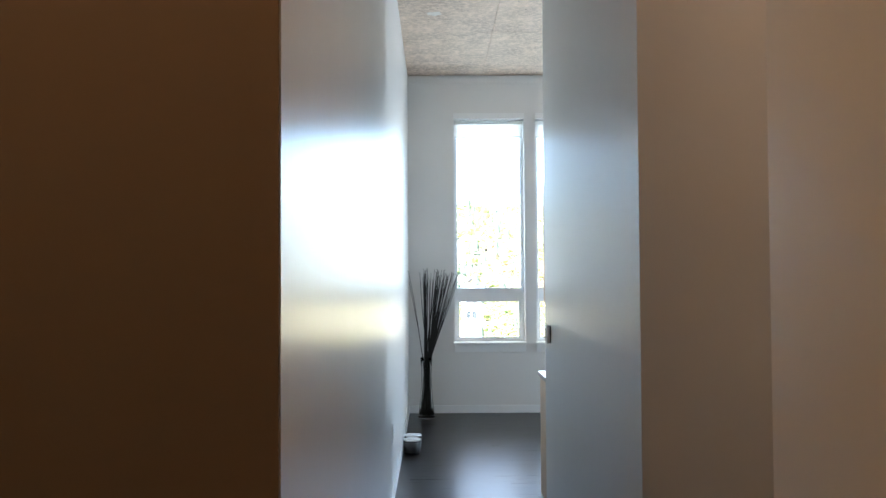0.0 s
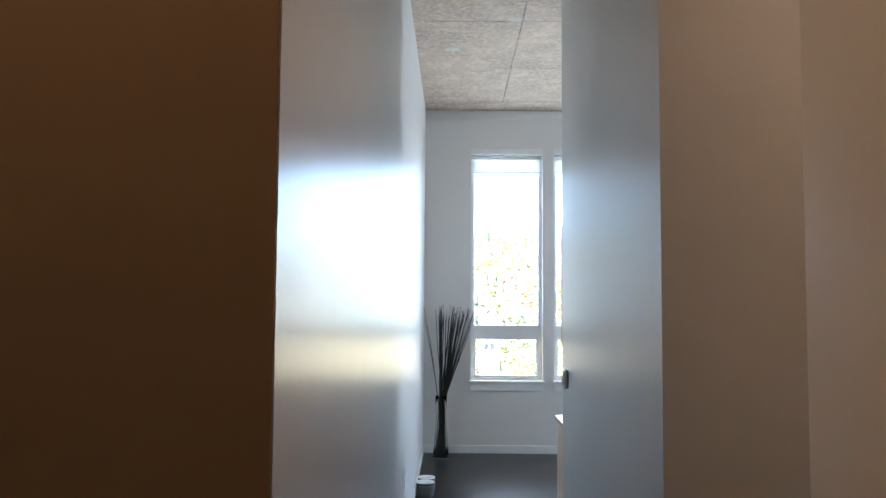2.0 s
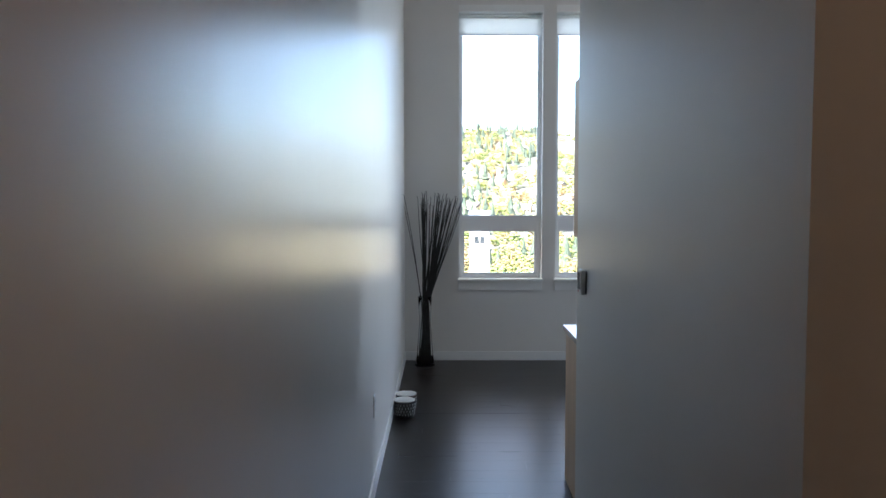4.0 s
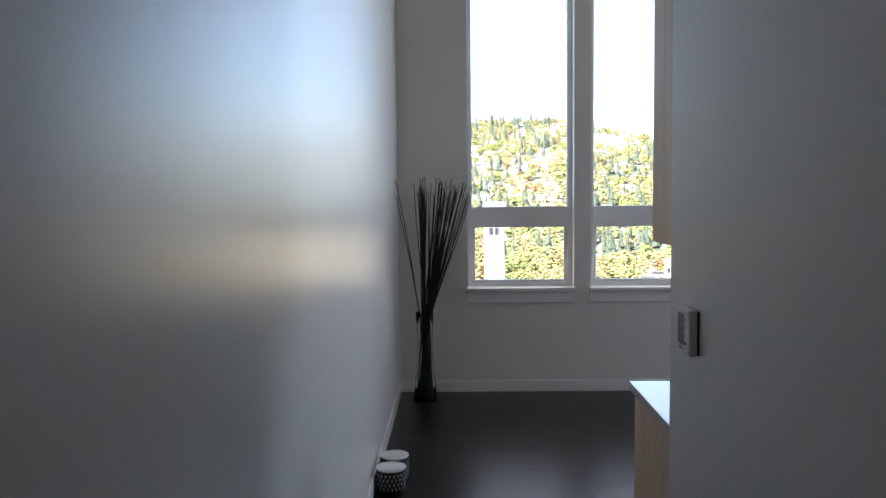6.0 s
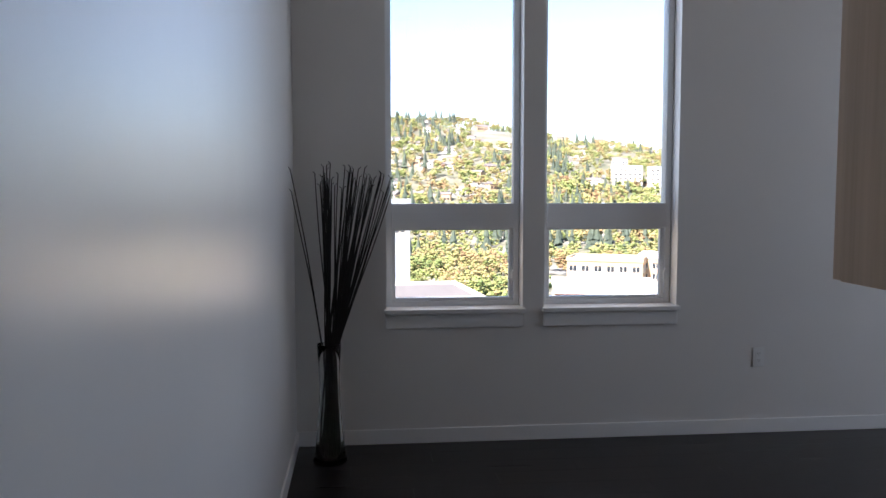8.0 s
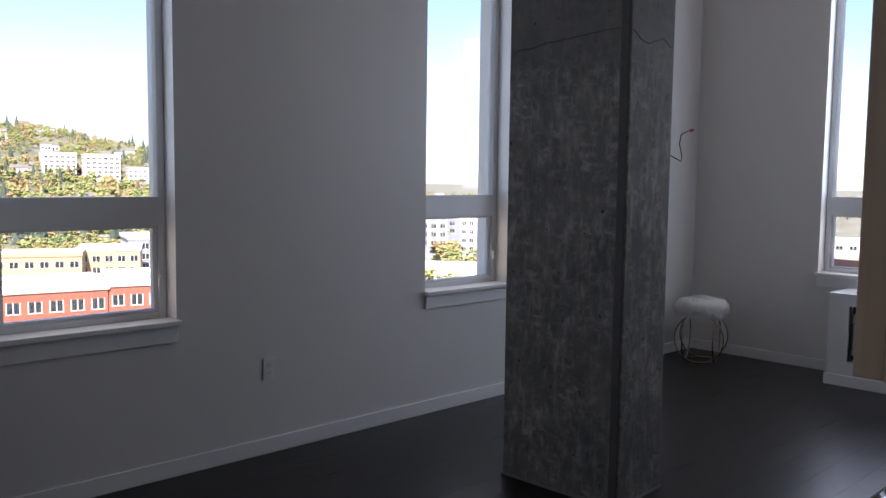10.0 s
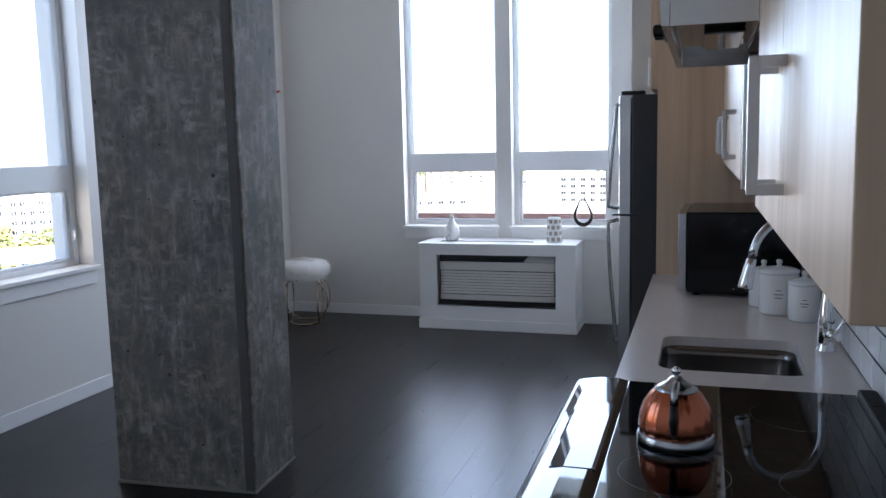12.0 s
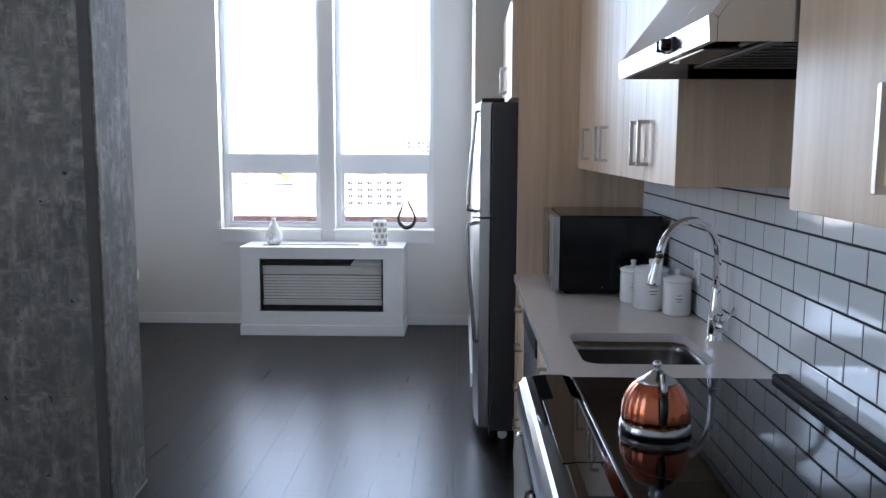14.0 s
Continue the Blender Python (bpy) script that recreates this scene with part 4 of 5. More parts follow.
def canister(x, y, r, h, label):
    at = Vector((x, y, COUNTER))
    c = empty("canister", label, "canister", at, "canisters on the worktop")
    bm = bmesh.new()
    lathe(bm, [(r * 0.9, 0), (r, 0.008), (r, h - 0.006), (r * 0.97, h)], 36, Matrix.Translation(at))
    part("jar", bm, CERAMIC, c, "", True)
    bm = bmesh.new()
    lathe(bm, [(r * 0.98, h + 0.001), (r * 1.03, h + 0.004), (r * 1.02, h + 0.012), (r * 0.7, h + 0.02), (0.012, h + 0.024), (0.007, h + 0.03), (0.011, h + 0.04), (0.009, h + 0.047), (0.0, h + 0.049)], 36, Matrix.Translation(at))
    part("lid", bm, CERAMIC, c, "white lid with a knob", True)
    for k, (w, z) in enumerate(((0.3, 0.62), (0.5, 0.52), (0.36, 0.44))):
        bm = bmesh.new()
        for i in range(-3, 3):
            a0 = math.pi * 0.97 + w * i / 6
            vs = []
            for a, zz in ((a0, 0), (a0 + w / 6.2, 0), (a0 + w / 6.2, 0.003), (a0, 0.003)):
                vs.append(bm.verts.new(at + Vector(((r + 0.0006) * math.cos(a), (r + 0.0006) * math.sin(a), h * z + zz))))
            bm.faces.new(vs)
        part("lettering_bar", bm, SCREEN, c, "thin grey line of lettering")


def microwave():
    x0, x1, y0, y1, z0, z1 = 4.665, 5.18, 6.70, 7.15, COUNTER + 0.014, 1.205
    m = empty("microwave", "black countertop microwave with a steel framed door", "microwave", ((x0 + x1) / 2, (y0 + y1) / 2, COUNTER))
    part("case", box_bm(x0, x1, y0, y1 - 0.034, z0, z1, 0.006), MW_BLACK, m, "black enamelled case")
    d = part("door", box_bm(x0 + 0.13, x1 - 0.002, y1 - 0.032, y1, z0 + 0.004, z1 - 0.004, 0.004), CHROME_TRIM, m, "steel framed door")
    part("door_glass", box_bm(x0 + 0.165, x1 - 0.035, y1 - 0.001, y1 + 0.002, z0 + 0.04, z1 - 0.04), BLACK_GLASS, d, "black glass")
    part("control_panel", box_bm(x0, x0 + 0.128, y1 - 0.032, y1 - 0.001, z0 + 0.004, z1 - 0.004, 0.004), CHROME_TRIM, m)
    for px in (x0 + 0.04, x1 - 0.04):
        for py in (y0 + 0.04, y1 - 0.07):
            bm = bmesh.new()
            lathe(bm, [(0.014, 0), (0.016, 0.0135)], 14, Matrix.Translation((px, py, COUNTER + 0.0005)))
            part("foot", bm, BLACK, m)
    bm = bmesh.new()
    lathe(bm, [(0.004, 0), (0.003, 0.0025)], 10, Matrix.Translation((x0, 6.94, z0 + 0.02)) @ pose(0, 0, 0, 0, -90, 0))
    part("screw", bm, CHROME, m)
    m.rotation_euler = (0, 0, radians(-1.5))


def cooker():
    x0, x1, top = RANGE0 + 0.001, RANGE1 - 0.001, 0.878
    r = empty("cooking_range", "black glass slide-in electric range with steel front", "range", ((x0 + x1) / 2, 6.93, 0))
    part("body", box_bm(x0 + 0.002, x1 - 0.002, KY + 0.013, 7.26, 0.02, top - 0.006), DARK_GREY, r, "dark enamelled body")
    part("cooktop", box_bm(x0 + 0.001, x1 - 0.001, 6.715, 7.238, top - 0.005, top + 0.004, 0.002), BLACK_GLASS, r, "black ceramic glass cooktop")
    bm = bmesh.new()
    add_box(bm, x0 + 0.004, x1 - 0.004, 6.672, 6.7145, top - 0.004, top + 0.02, 0.006)
    vent = part("rear_vent", bm, VENT_BLACK, r, "black vent trim along the wall")
    for k in range(6):
        a = x0 + 0.05 + k * 0.115
        part("vent_slot", box_bm(a, a + 0.085, 6.682, 6.705, top + 0.0195, top + 0.0212), VENT_BLACK, vent)
    # rounded front console, sloping to the front

    def sweep(a, b, profile):
        bm = bmesh.new()
        ends = [[bm.verts.new((x, y, z)) for y, z in profile] for x in (a, b)]
        n = len(profile)
        for k in range(n):
            bm.faces.new((ends[0][k], ends[0][(k + 1) % n], ends[1][(k + 1) % n], ends[1][k]))
        bm.faces.new(ends[0][::-1]), bm.faces.new(ends[1])
        return bm
    con = part("console", sweep(x0, x1, [(7.2405, top + 0.004), (7.2625, top + 0.009), (7.3075, top + 0.009), (7.3405, top + 0.004), (7.3578, top + 0.0005), (7.3578, top - 0.07), (7.2405, top - 0.03)]), BLACK_GLASS, r, "glossy black control console")
    part("front_rim", sweep(x0 - 0.001, x1 + 0.001, [(7.3586, top + 0.001), (7.3665, top - 0.003), (7.3765, top - 0.016), (7.3815, top - 0.04), (7.3815, top - 0.075), (7.3586, top - 0.075)]), RIM_STEEL, r, "polished steel front rim")
    part("display_panel", sweep(x0 + 0.153, x0 + 0.548, [(7.2555, top + 0.0105), (7.3075, top + 0.0102), (7.3345, top + 0.0072), (7.3345, top + 0.001), (7.2555, top + 0.004)]), BLACK_GLASS, con, "inset glass touch panel")
    part("display_edge", sweep(x0 + 0.153, x0 + 0.548, [(7.2485, top + 0.0085), (7.2545, top + 0.0115), (7.2545, top + 0.006), (7.2485, top + 0.006)]), CHROME_TRIM, con, "bright edge strip")
    d = part("oven_door", box_bm(x0 + 0.004, x1 - 0.004, 7.262, 7.315, 0.17, top - 0.082, 0.006), STEEL, r, "steel oven door")
    part("door_window", box_bm(x0 + 0.12, x1 - 0.12, 7.313, 7.3175, 0.28, 0.62), BLACK_GLASS, d, "dark oven window")
    bm = bmesh.new()
    tube(bm, [(x0 + 0.05, 7.375, 0.735), (x1 - 0.05, 7.375, 0.735)], 0.012, 14)
    for x in (x0 + 0.07, x1 - 0.07):
        tube(bm, [(x, 7.314, 0.735), (x, 7.375, 0.735)], 0.009, 10)
    part("door_handle", bm, STEEL, d, "round steel handle bar", True)
    part("drawer", box_bm(x0 + 0.004, x1 - 0.004, 7.262, 7.31, 0.05, 0.165, 0.005), STEEL, r, "steel lower drawer")
    for x, y, rad in ((2.83, 7.11, 0.1), (2.83, 6.85, 0.08), (3.22, 6.86, 0.1)):
        bm = bmesh.new()
        tube(bm, [(x + rad * math.cos(a), y + rad * math.sin(a), top + 0.0036) for a in (2 * math.pi * k / 40 for k in range(40))], 0.0007, 4, True)
        part("burner_ring", bm, DARK_GREY, r, "fine grey burner mark")


def towel():
    at = Vector((3.15, 7.3750, 0.7500))
    t = empty("tea_towel", "pale grey tea towel hung over the oven handle", "towel", at)
    bm = bmesh.new()
    nx, prof = 14, []
    for k in range(9):
        prof.append((7.3920 + 0.004 * math.sin(k), 0.38 + 0.041 * k))
    prof += [(7.3905, 0.7450), (7.3825, 0.7515), (7.3750, 0.7525), (7.3660, 0.7490), (7.3610, 0.7380), (7.3590, 0.6600), (7.3580, 0.5600), (7.3570, 0.4600)]
    rows = []
    for i in range(nx + 1):
        u = i / nx
        rows.append([bm.verts.new((2.98 + 0.34 * u, y + (0.006 * math.sin(u * 19) + 0.004 * math.sin(u * 31 + z * 8)) * min(1, abs(0.75 - z) * 6) * (1 if y > 7.3700 else 0.2), z)) for y, z in prof])
    for a, b in zip(rows, rows[1:]):
        for k in range(len(prof) - 1):
            bm.faces.new((a[k], a[k + 1], b[k + 1], b[k]))
    bmesh.ops.solidify(bm, geom=bm.faces[:], thickness=0.003)
    cloth = part("cloth", bm, CLOTH, t, "", True)
    bm = bmesh.new()
    add_box(bm, 2.99, 3.31, 7.4040, 7.4070, 0.4600, 0.4900)
    part("stripe", bm, DARK_CLOTH, cloth, "dark woven stripe")


def kettle():
    at = Vector((3.003, 7.112, 0.8822))
    squat = Matrix.Diagonal((1, 1, 0.8, 1))
    k = empty("kettle", "fluted copper stovetop kettle with steel base and lid", "kettle", at)

    def flute(a, z):
        return 1 + 0.036 * abs(math.sin(a * 9)) - 0.024
    bm = bmesh.new()
    lathe(bm, [(0.072, 0.0), (0.0765, 0.004), (0.077, 0.014), (0.0745, 0.022), (0.073, 0.028)], 48, Matrix.Translation(at) @ squat)
    part("base_band", bm, CHROME_TRIM, k, "polished steel base band", True)
    bm = bmesh.new()
    lathe(bm, [(0.072, 0.026), (0.073, 0.045), (0.070, 0.075), (0.063, 0.1), (0.052, 0.122), (0.04, 0.136), (0.034, 0.141)], 96, Matrix.Translation(at) @ squat, flute)
    part("body", bm, COPPER, k, "fluted copper body", True)
    bm = bmesh.new()
    lathe(bm, [(0.042, 0.133), (0.043, 0.137), (0.03, 0.146), (0.018, 0.156), (0.011, 0.166), (0.0, 0.168)], 40, Matrix.Translation(at) @ squat)
    lid = part("lid", bm, CHROME_TRIM, k, "pointed steel lid", True)
    bm = bmesh.new()
    lathe(bm, [(0.006, 0.165), (0.005, 0.172), (0.009, 0.178), (0.0095, 0.184), (0.006, 0.19), (0.0, 0.192)], 20, Matrix.Translation(at) @ squat)
    part("knob", bm, CHROME, lid, "", True)
    bm = bmesh.new()
    pts = [(-0.028, 0.146), (-0.04, 0.164), (-0.056, 0.165), (-0.07, 0.15), (-0.08, 0.12), (-0.086, 0.085), (-0.082, 0.055), (-0.073, 0.04)]
    tube(bm, [at + Vector((x, -0.004 - 0.12 * (x + 0.03), z * 0.8)) for x, z in pts[:5]], [0.005, 0.006, 0.0075, 0.008, 0.0075], 10)
    part("handle", bm, CHROME_TRIM, k, "steel handle", True)
    bm = bmesh.new()
    tube(bm, [at + Vector((x, -0.004 - 0.12 * (x + 0.03), z * 0.8)) for x, z in pts[4:]], [0.0078, 0.0085, 0.007, 0.005], 10)
    part("grip", bm, BLACK, k, "black grip", True)
    bm = bmesh.new()
    tube(bm, [at + Vector((0.055, 0.0, 0.05)), at + Vector((0.078, 0.0, 0.066)), at + Vector((0.092, 0.0, 0.082))], [0.02, 0.015, 0.011], 14)
    part("spout", bm, COPPER, k, "short copper spout", True)


def range_hood():
    x0, x1 = RANGE0 + 0.008, RANGE1 + 0.01
    h = empty("range_hood", "stainless steel range hood under a short cabinet", "range hood", ((x0 + x1) / 2, KY, 1.66))
    front = 7.132

    def plate(profile, a, b):
        bm = bmesh.new()
        ends = [[bm.verts.new((x, y, z)) for y, z in profile] for x in (a, b)]
        n = len(profile)
        for k in range(n):
            bm.faces.new((ends[0][k], ends[0][(k + 1) % n], ends[1][(k + 1) % n], ends[1][k]))
        bm.faces.new(ends[0][::-1]), bm.faces.new(ends[1])
        return bm
    t = 0.004
    part("front_lip", plate([(front - 0.012, 1.657), (front, 1.6575), (front + 0.003, 1.698), (front - 0.002, 1.702), (front - 0.012, 1.695)], x0, x1), HOOD_STEEL, h, "bright steel front lip")
    part("top_slope", plate([(front - 0.002, 1.702), (6.988, 1.889), (6.983, 1.885), (front - 0.013, 1.696)], x0, x1), HOOD_STEEL, h, "brushed sloping top")
    for a, b in ((x0, x0 + t), (x1 - t, x1)):
        part("side_plate", plate([(KY + 0.014, 1.657), (front - 0.013, 1.657), (front - 0.013, 1.695), (6.983, 1.884), (KY + 0.014, 1.884)], a, b), HOOD_STEEL, h)
    part("underside", box_bm(x0 + t + 0.001, x1 - t - 0.001, KY + 0.014, front - 0.014, 1.681, 1.686), BLACK_GLASS, h, "glossy black underside")
    part("filter", box_bm(x0 + 0.12, x1 - 0.12, 6.72, 6.98, 1.673, 1.6805, 0.002), DARK_GREY, h, "dark mesh filter")
    part("light_lens", box_bm(x0 + 0.25, x1 - 0.25, 7.0, 7.07, 1.671, 1.6805, 0.003), SMOKED, h, "switched-off lamp lens")
    for k in range(9):
        part("filter_bar", box_bm(x0 + 0.14 + k * 0.055, x0 + 0.152 + k * 0.055, 6.74, 6.96, 1.6705, 1.6725), BLACK, h)
    knob_at = Matrix.Translation((x0 + 0.25, front + 0.002, 1.679))
    bm = bmesh.new()
    add_box(bm, -0.04, 0.04, 0, 0.005, -0.014, 0.014, 0.004, knob_at)
    sw = part("switch_plate", bm, BLACK, h, "black switch plate")
    for dx in (-0.018, 0.018):
        bm = bmesh.new()
        lathe(bm, [(0.012, 0), (0.0115, 0.016), (0.008, 0.018)], 18, knob_at @ pose(dx, 0.005, 0, -90, 0, 0))
        part("knob", bm, BLACK_GLASS, sw, "black knob")


def fridge():
    x0, x1, y0, y1, top = 5.312, 6.06, 6.70, 7.388, 1.70
    f = empty("refrigerator", "stainless steel top-freezer refrigerator with dark grey sides", "refrigerator", ((x0 + x1) / 2, (y0 + y1) / 2, 0))
    part("body", box_bm(x0, x1, y0, y1, 0.05, top, 0.006), DARK_GREY, f, "dark grey cabinet")

    def door(z0, z1):
        bm = bmesh.new()
        outline = [(x0, y1 + 0.006), (x0, y1 + 0.05)] + [(x0 + (x1 - x0) * k / 12, y1 + 0.056 + 0.024 * math.sin(math.pi * k / 12) ** 0.8) for k in range(13)] + [(x1, y1 + 0.05), (x1, y1 + 0.006)]
        a, b = [[bm.verts.new((x, y, z)) for x, y in outline] for z in (z0, z1)]
        n = len(outline)
        for k in range(n):
            bm.faces.new((a[k], a[(k + 1) % n], b[(k + 1) % n], b[k]))
        bm.faces.new(a[::-1]), bm.faces.new(b)
        return bm

    def bar(z_far, z_mid, reach):
        """A curved grip: close to the door at its far end, standing off at the end by the middle hinge, where it turns back in."""
        bm = bmesh.new()
        pts = [(x0 + 0.06, y1 + 0.064, z_far)]
        for k in range(17):
            t = k / 16
            pts.append((x0 + 0.06, y1 + 0.078 + reach * math.sin(t * math.pi / 2) ** 1.4, z_far + (z_mid - z_far) * (0.02 + 0.96 * t)))
        pts.append((x0 + 0.06, y1 + 0.064, z_mid))
        tube(bm, pts, 0.010, 10)
        return bm
    d = part("freezer_door", door(1.143, top - 0.004), STEEL, f, "brushed steel freezer door")
    part("handle", bar(1.66, 1.165, 0.034), CHROME_TRIM, d, "curved steel handle", True)
    d = part("fridge_door", door(0.072, 1.132), STEEL, f, "brushed steel fridge door")
    part("handle", bar(0.50, 1.11, 0.036), CHROME_TRIM, d, "curved steel handle", True)
    part("hinge_cover", box_bm(x0 + 0.005, x0 + 0.09, y1 - 0.06, y1 + 0.05, top, top + 0.018, 0.005), BLACK, f, "black hinge cover")
    part("middle_hinge", box_bm(x0 - 0.004, x0 + 0.07, y1 - 0.03, y1 + 0.09, 1.1335, 1.1415), BLACK, f, "black middle hinge")
    part("kick_grille", box_bm(x0 + 0.01, x1 - 0.01, y1 - 0.03, y1 - 0.001, 0.012, 0.049), BLACK, f)
    for y in (y0 + 0.06, y1 - 0.07):
        for x in (x0 + 0.04, x1 - 0.04):
            bm = bmesh.new()
            lathe(bm, [(0.025, -0.01), (0.0255, 0.0), (0.025, 0.01)], 18, Matrix.Translation((x, y, 0.0255)) @ pose(0, 0, 0, 0, 90, 0))
            part("wheel", bm, WHITE_PLASTIC if x < 5.5 else BLACK, f)


def tall_panel():
    p = empty("end_panel", "tall pale ash panel between worktop and refrigerator", "panel", (PANEL, KY, 0))
    part("board", box_bm(PANEL, PANEL + 0.022, KY + 0.002, 7.266, 0, UP_TOP, 0.001), OAK, p)


HOOD_STEEL = STEEL
MW_BLACK = simple("black microwave enamel", (0.002, 0.002, 0.0024), 0.13, vary=0.05, Specular_IOR_Level=0.35)
wall_unit(1.815, RANGE0, UP, UP_TOP, UPF + 0.010, [(1.815, 2.255, 2.205), (2.255, RANGE0, 2.305)], "pale ash wall cabinet with two doors and steel handles")
wall_unit(RANGE0 + 0.002, RANGE1 + 0.004, 1.892, UP_TOP, UPF, [(RANGE0 + 0.002, 3.03, None), (3.03, RANGE1 + 0.004, None)], "short pale ash cabinet above the range hood")
wall_unit(RANGE1 + 0.006, 4.13, UP, UP_TOP, UPF, [(RANGE1 + 0.006, 3.785, 3.735), (3.785, 4.13, 3.84)], "pale ash wall cabinet with two doors above the sink")
wall_unit(4.132, 5.204, UP, UP_TOP, UPF, [(4.132, 4.477, 4.422), (4.477, 4.827, 4.532), (4.827, 5.204, 4.872)], "pale ash wall cabinet above the microwave")
wall_unit(5.232, 6.19, 1.716, UP_TOP, 7.30, [(5.232, 5.71, 5.66), (5.71, 6.19, 5.76)], "pale ash cabinet above the refrigerator")
base_unit(1.84, RANGE0 - 0.004, [(1.84, 2.24, 0.11, 0.66, ("v", 2.19)), (2.24, RANGE0 - 0.004, 0.11, 0.66, ("v", 2.29)), (1.84, 2.24, 0.665, 0.835, ("h", 2.04)), (2.24, RANGE0 - 0.004, 0.665, 0.835, ("h", 2.44))],
          "pale ash base cabinet with an end panel", True)
base_unit(RANGE1 + 0.004, 4.196, [(RANGE1 + 0.004, 3.80, 0.11, 0.835, ("v", 3.75)), (3.80, 4.196, 0.11, 0.835, ("v", 3.85))], "pale ash base cabinet under the sink", False, 0.64)
base_unit(4.802, PANEL - 0.002, [(4.802, PANEL - 0.002, z, z + 0.178, ("h", 5.0)) for z in (0.11, 0.292, 0.474, 0.656)], "pale ash base cabinet with four drawers")
dish = empty("dishwasher", "built-in dishwasher with a black control strip", "dishwasher", (4.5, KY, 0))
part("body", box_bm(4.2, 4.798, KY + 0.05, CF - 0.05, 0.02, 0.838), DARK_GREY, dish)
part("door", box_bm(4.203, 4.795, CF - 0.049, CF - 0.02, 0.1, 0.715, 0.003), STEEL, dish, "steel door")
part("control_strip", box_bm(4.203, 4.795, CF - 0.049, CF - 0.016, 0.72, 0.836, 0.004), BLACK, dish, "black control strip")
worktops()
sink()
faucet()
canister(4.29, 6.735, 0.051, 0.122, "small white ceramic canister with a lid")
canister(4.405, 6.806, 0.066, 0.142, "large white ceramic canister with a lid")
canister(4.53, 6.848, 0.050, 0.122, "small white ceramic canister with a lid")
microwave()
cooker()
towel()
kettle()
range_hood()
tall_panel()
fridge()
outlet(lambda u, d, z: (4.262 + u, KY + 0.0095 + d, 1.05 + z), "white power outlet on the tiled backsplash")

# ---- outside: a wooded hill, town buildings, flat distance ----
GROUND = -32.0
EYE = Vector((1.2, 6.0))


def bearing(deg, dist):
    """A place by its bearing clockwise from +y and its distance."""
    return EYE.x + dist * math.sin(radians(deg)), EYE.y + dist * math.cos(radians(deg))


def ridge(deg):
    knots = ((-60, 0.05), (-30, 0.06), (-5, 0.066), (3, 0.074), (10, 0.064), (13, 0.055), (18, 0.045), (22, 0.03), (27, 0.012), (33, -0.002), (40, -0.02), (60, -0.03))
    for (a, u), (b, v) in zip(knots, knots[1:]):
        if a <= deg <= b:
            return u + (v - u) * (deg - a) / (b - a)
    return -0.03


def land(deg, dist):
    t = max(0.0, min(1.0, (dist - 330) / 620))
    rise = max(0.0, ridge(deg) * 950 - GROUND)
    x, y = bearing(deg, dist)
    bumps = 9 * noise.noise((x / 120, y / 120, 0)) + 4 * noise.noise((x / 45, y / 45, 3))
    return GROUND + rise * (t * t * (3 - 2 * t)) + bumps * t


def ground_material():
    mat, nt, bsdf = nodes_of("town ground")
    vec = coords(nt)
    patch = noise_of(nt, vec, 0.035, 6.0, 0.6)
    fine = noise_of(nt, vec, 0.5, 5.0)
    col = mix(nt, ramp(nt, patch, ((0.38, (0.06, 0.075, 0.025)), (0.5, (0.17, 0.15, 0.09)), (0.6, (0.30, 0.28, 0.25)))), ramp(nt, fine, ((0.3, (0.05, 0.06, 0.02)), (0.7, (0.33, 0.30, 0.24)))), 0.45)
    nt.links.new(col, bsdf.inputs["Base Color"])
    bsdf.inputs["Roughness"].default_value = 0.9
    return mat


def leaf_material(name, stops):
    mat, nt, bsdf = nodes_of(name)
    geo = nt.nodes.new("ShaderNodeNewGeometry")
    stand = ramp(nt, noise_of(nt, coords(nt), 0.075, 3.0, 0.7), [(0.36 + 0.28 * p, c) for p, c in stops])
    col = mix(nt, stand, ramp(nt, geo.outputs["Random Per Island"], stops), 0.28)
    col = mix(nt, col, (0.05, 0.06, 0.03), ramp(nt, noise_of(nt, coords(nt), 0.6, 4.0), ((0.45, (0, 0, 0)), (0.75, (0.4, 0.4, 0.4)))))
    nt.links.new(col, bsdf.inputs["Base Color"])
    bsdf.inputs["Roughness"].default_value = 0.8
    return mat


TOWN = ground_material()
CONIFER = leaf_material("conifer needles", ((0.0, (0.035, 0.048, 0.032)), (0.5, (0.05, 0.068, 0.042)), (1.0, (0.07, 0.085, 0.05))))
LEAF = leaf_material("spring leaves", ((0.0, (0.10, 0.14, 0.035)), (0.35, (0.19, 0.23, 0.055)), (0.6, (0.28, 0.235, 0.085)), (0.85, (0.27, 0.165, 0.07)), (1.0, (0.18, 0.08, 0.04))))
BARK = simple("bark", (0.08, 0.06, 0.045), 0.9, vary=0.2)
BRICK = simple("red brick", (0.25, 0.085, 0.05), 0.85, vary=0.15, scale=0.8, bumps=0.3, bump_scale=8)
CREAM = simple("cream stucco", (0.62, 0.56, 0.46), 0.8, vary=0.05, scale=0.4)
TAN = simple("tan brick", (0.42, 0.28, 0.16), 0.85, vary=0.1, scale=0.6)
WHITE_RENDER = simple("white render", (0.62, 0.61, 0.585), 0.8, vary=0.05, scale=0.4)
GREY_CLAD = simple("grey cladding", (0.22, 0.23, 0.25), 0.6, vary=0.1, scale=0.4)
ROOF_PALE = simple("pale flat roof", (0.52, 0.51, 0.48), 0.85, vary=0.06, scale=0.3)
ROOF_DARK = simple("shingle roof", (0.16, 0.14, 0.125), 0.9, vary=0.15, scale=0.7)
DARK_PANE = simple("dark window", (0.03, 0.035, 0.04), 0.12, vary=0.1)
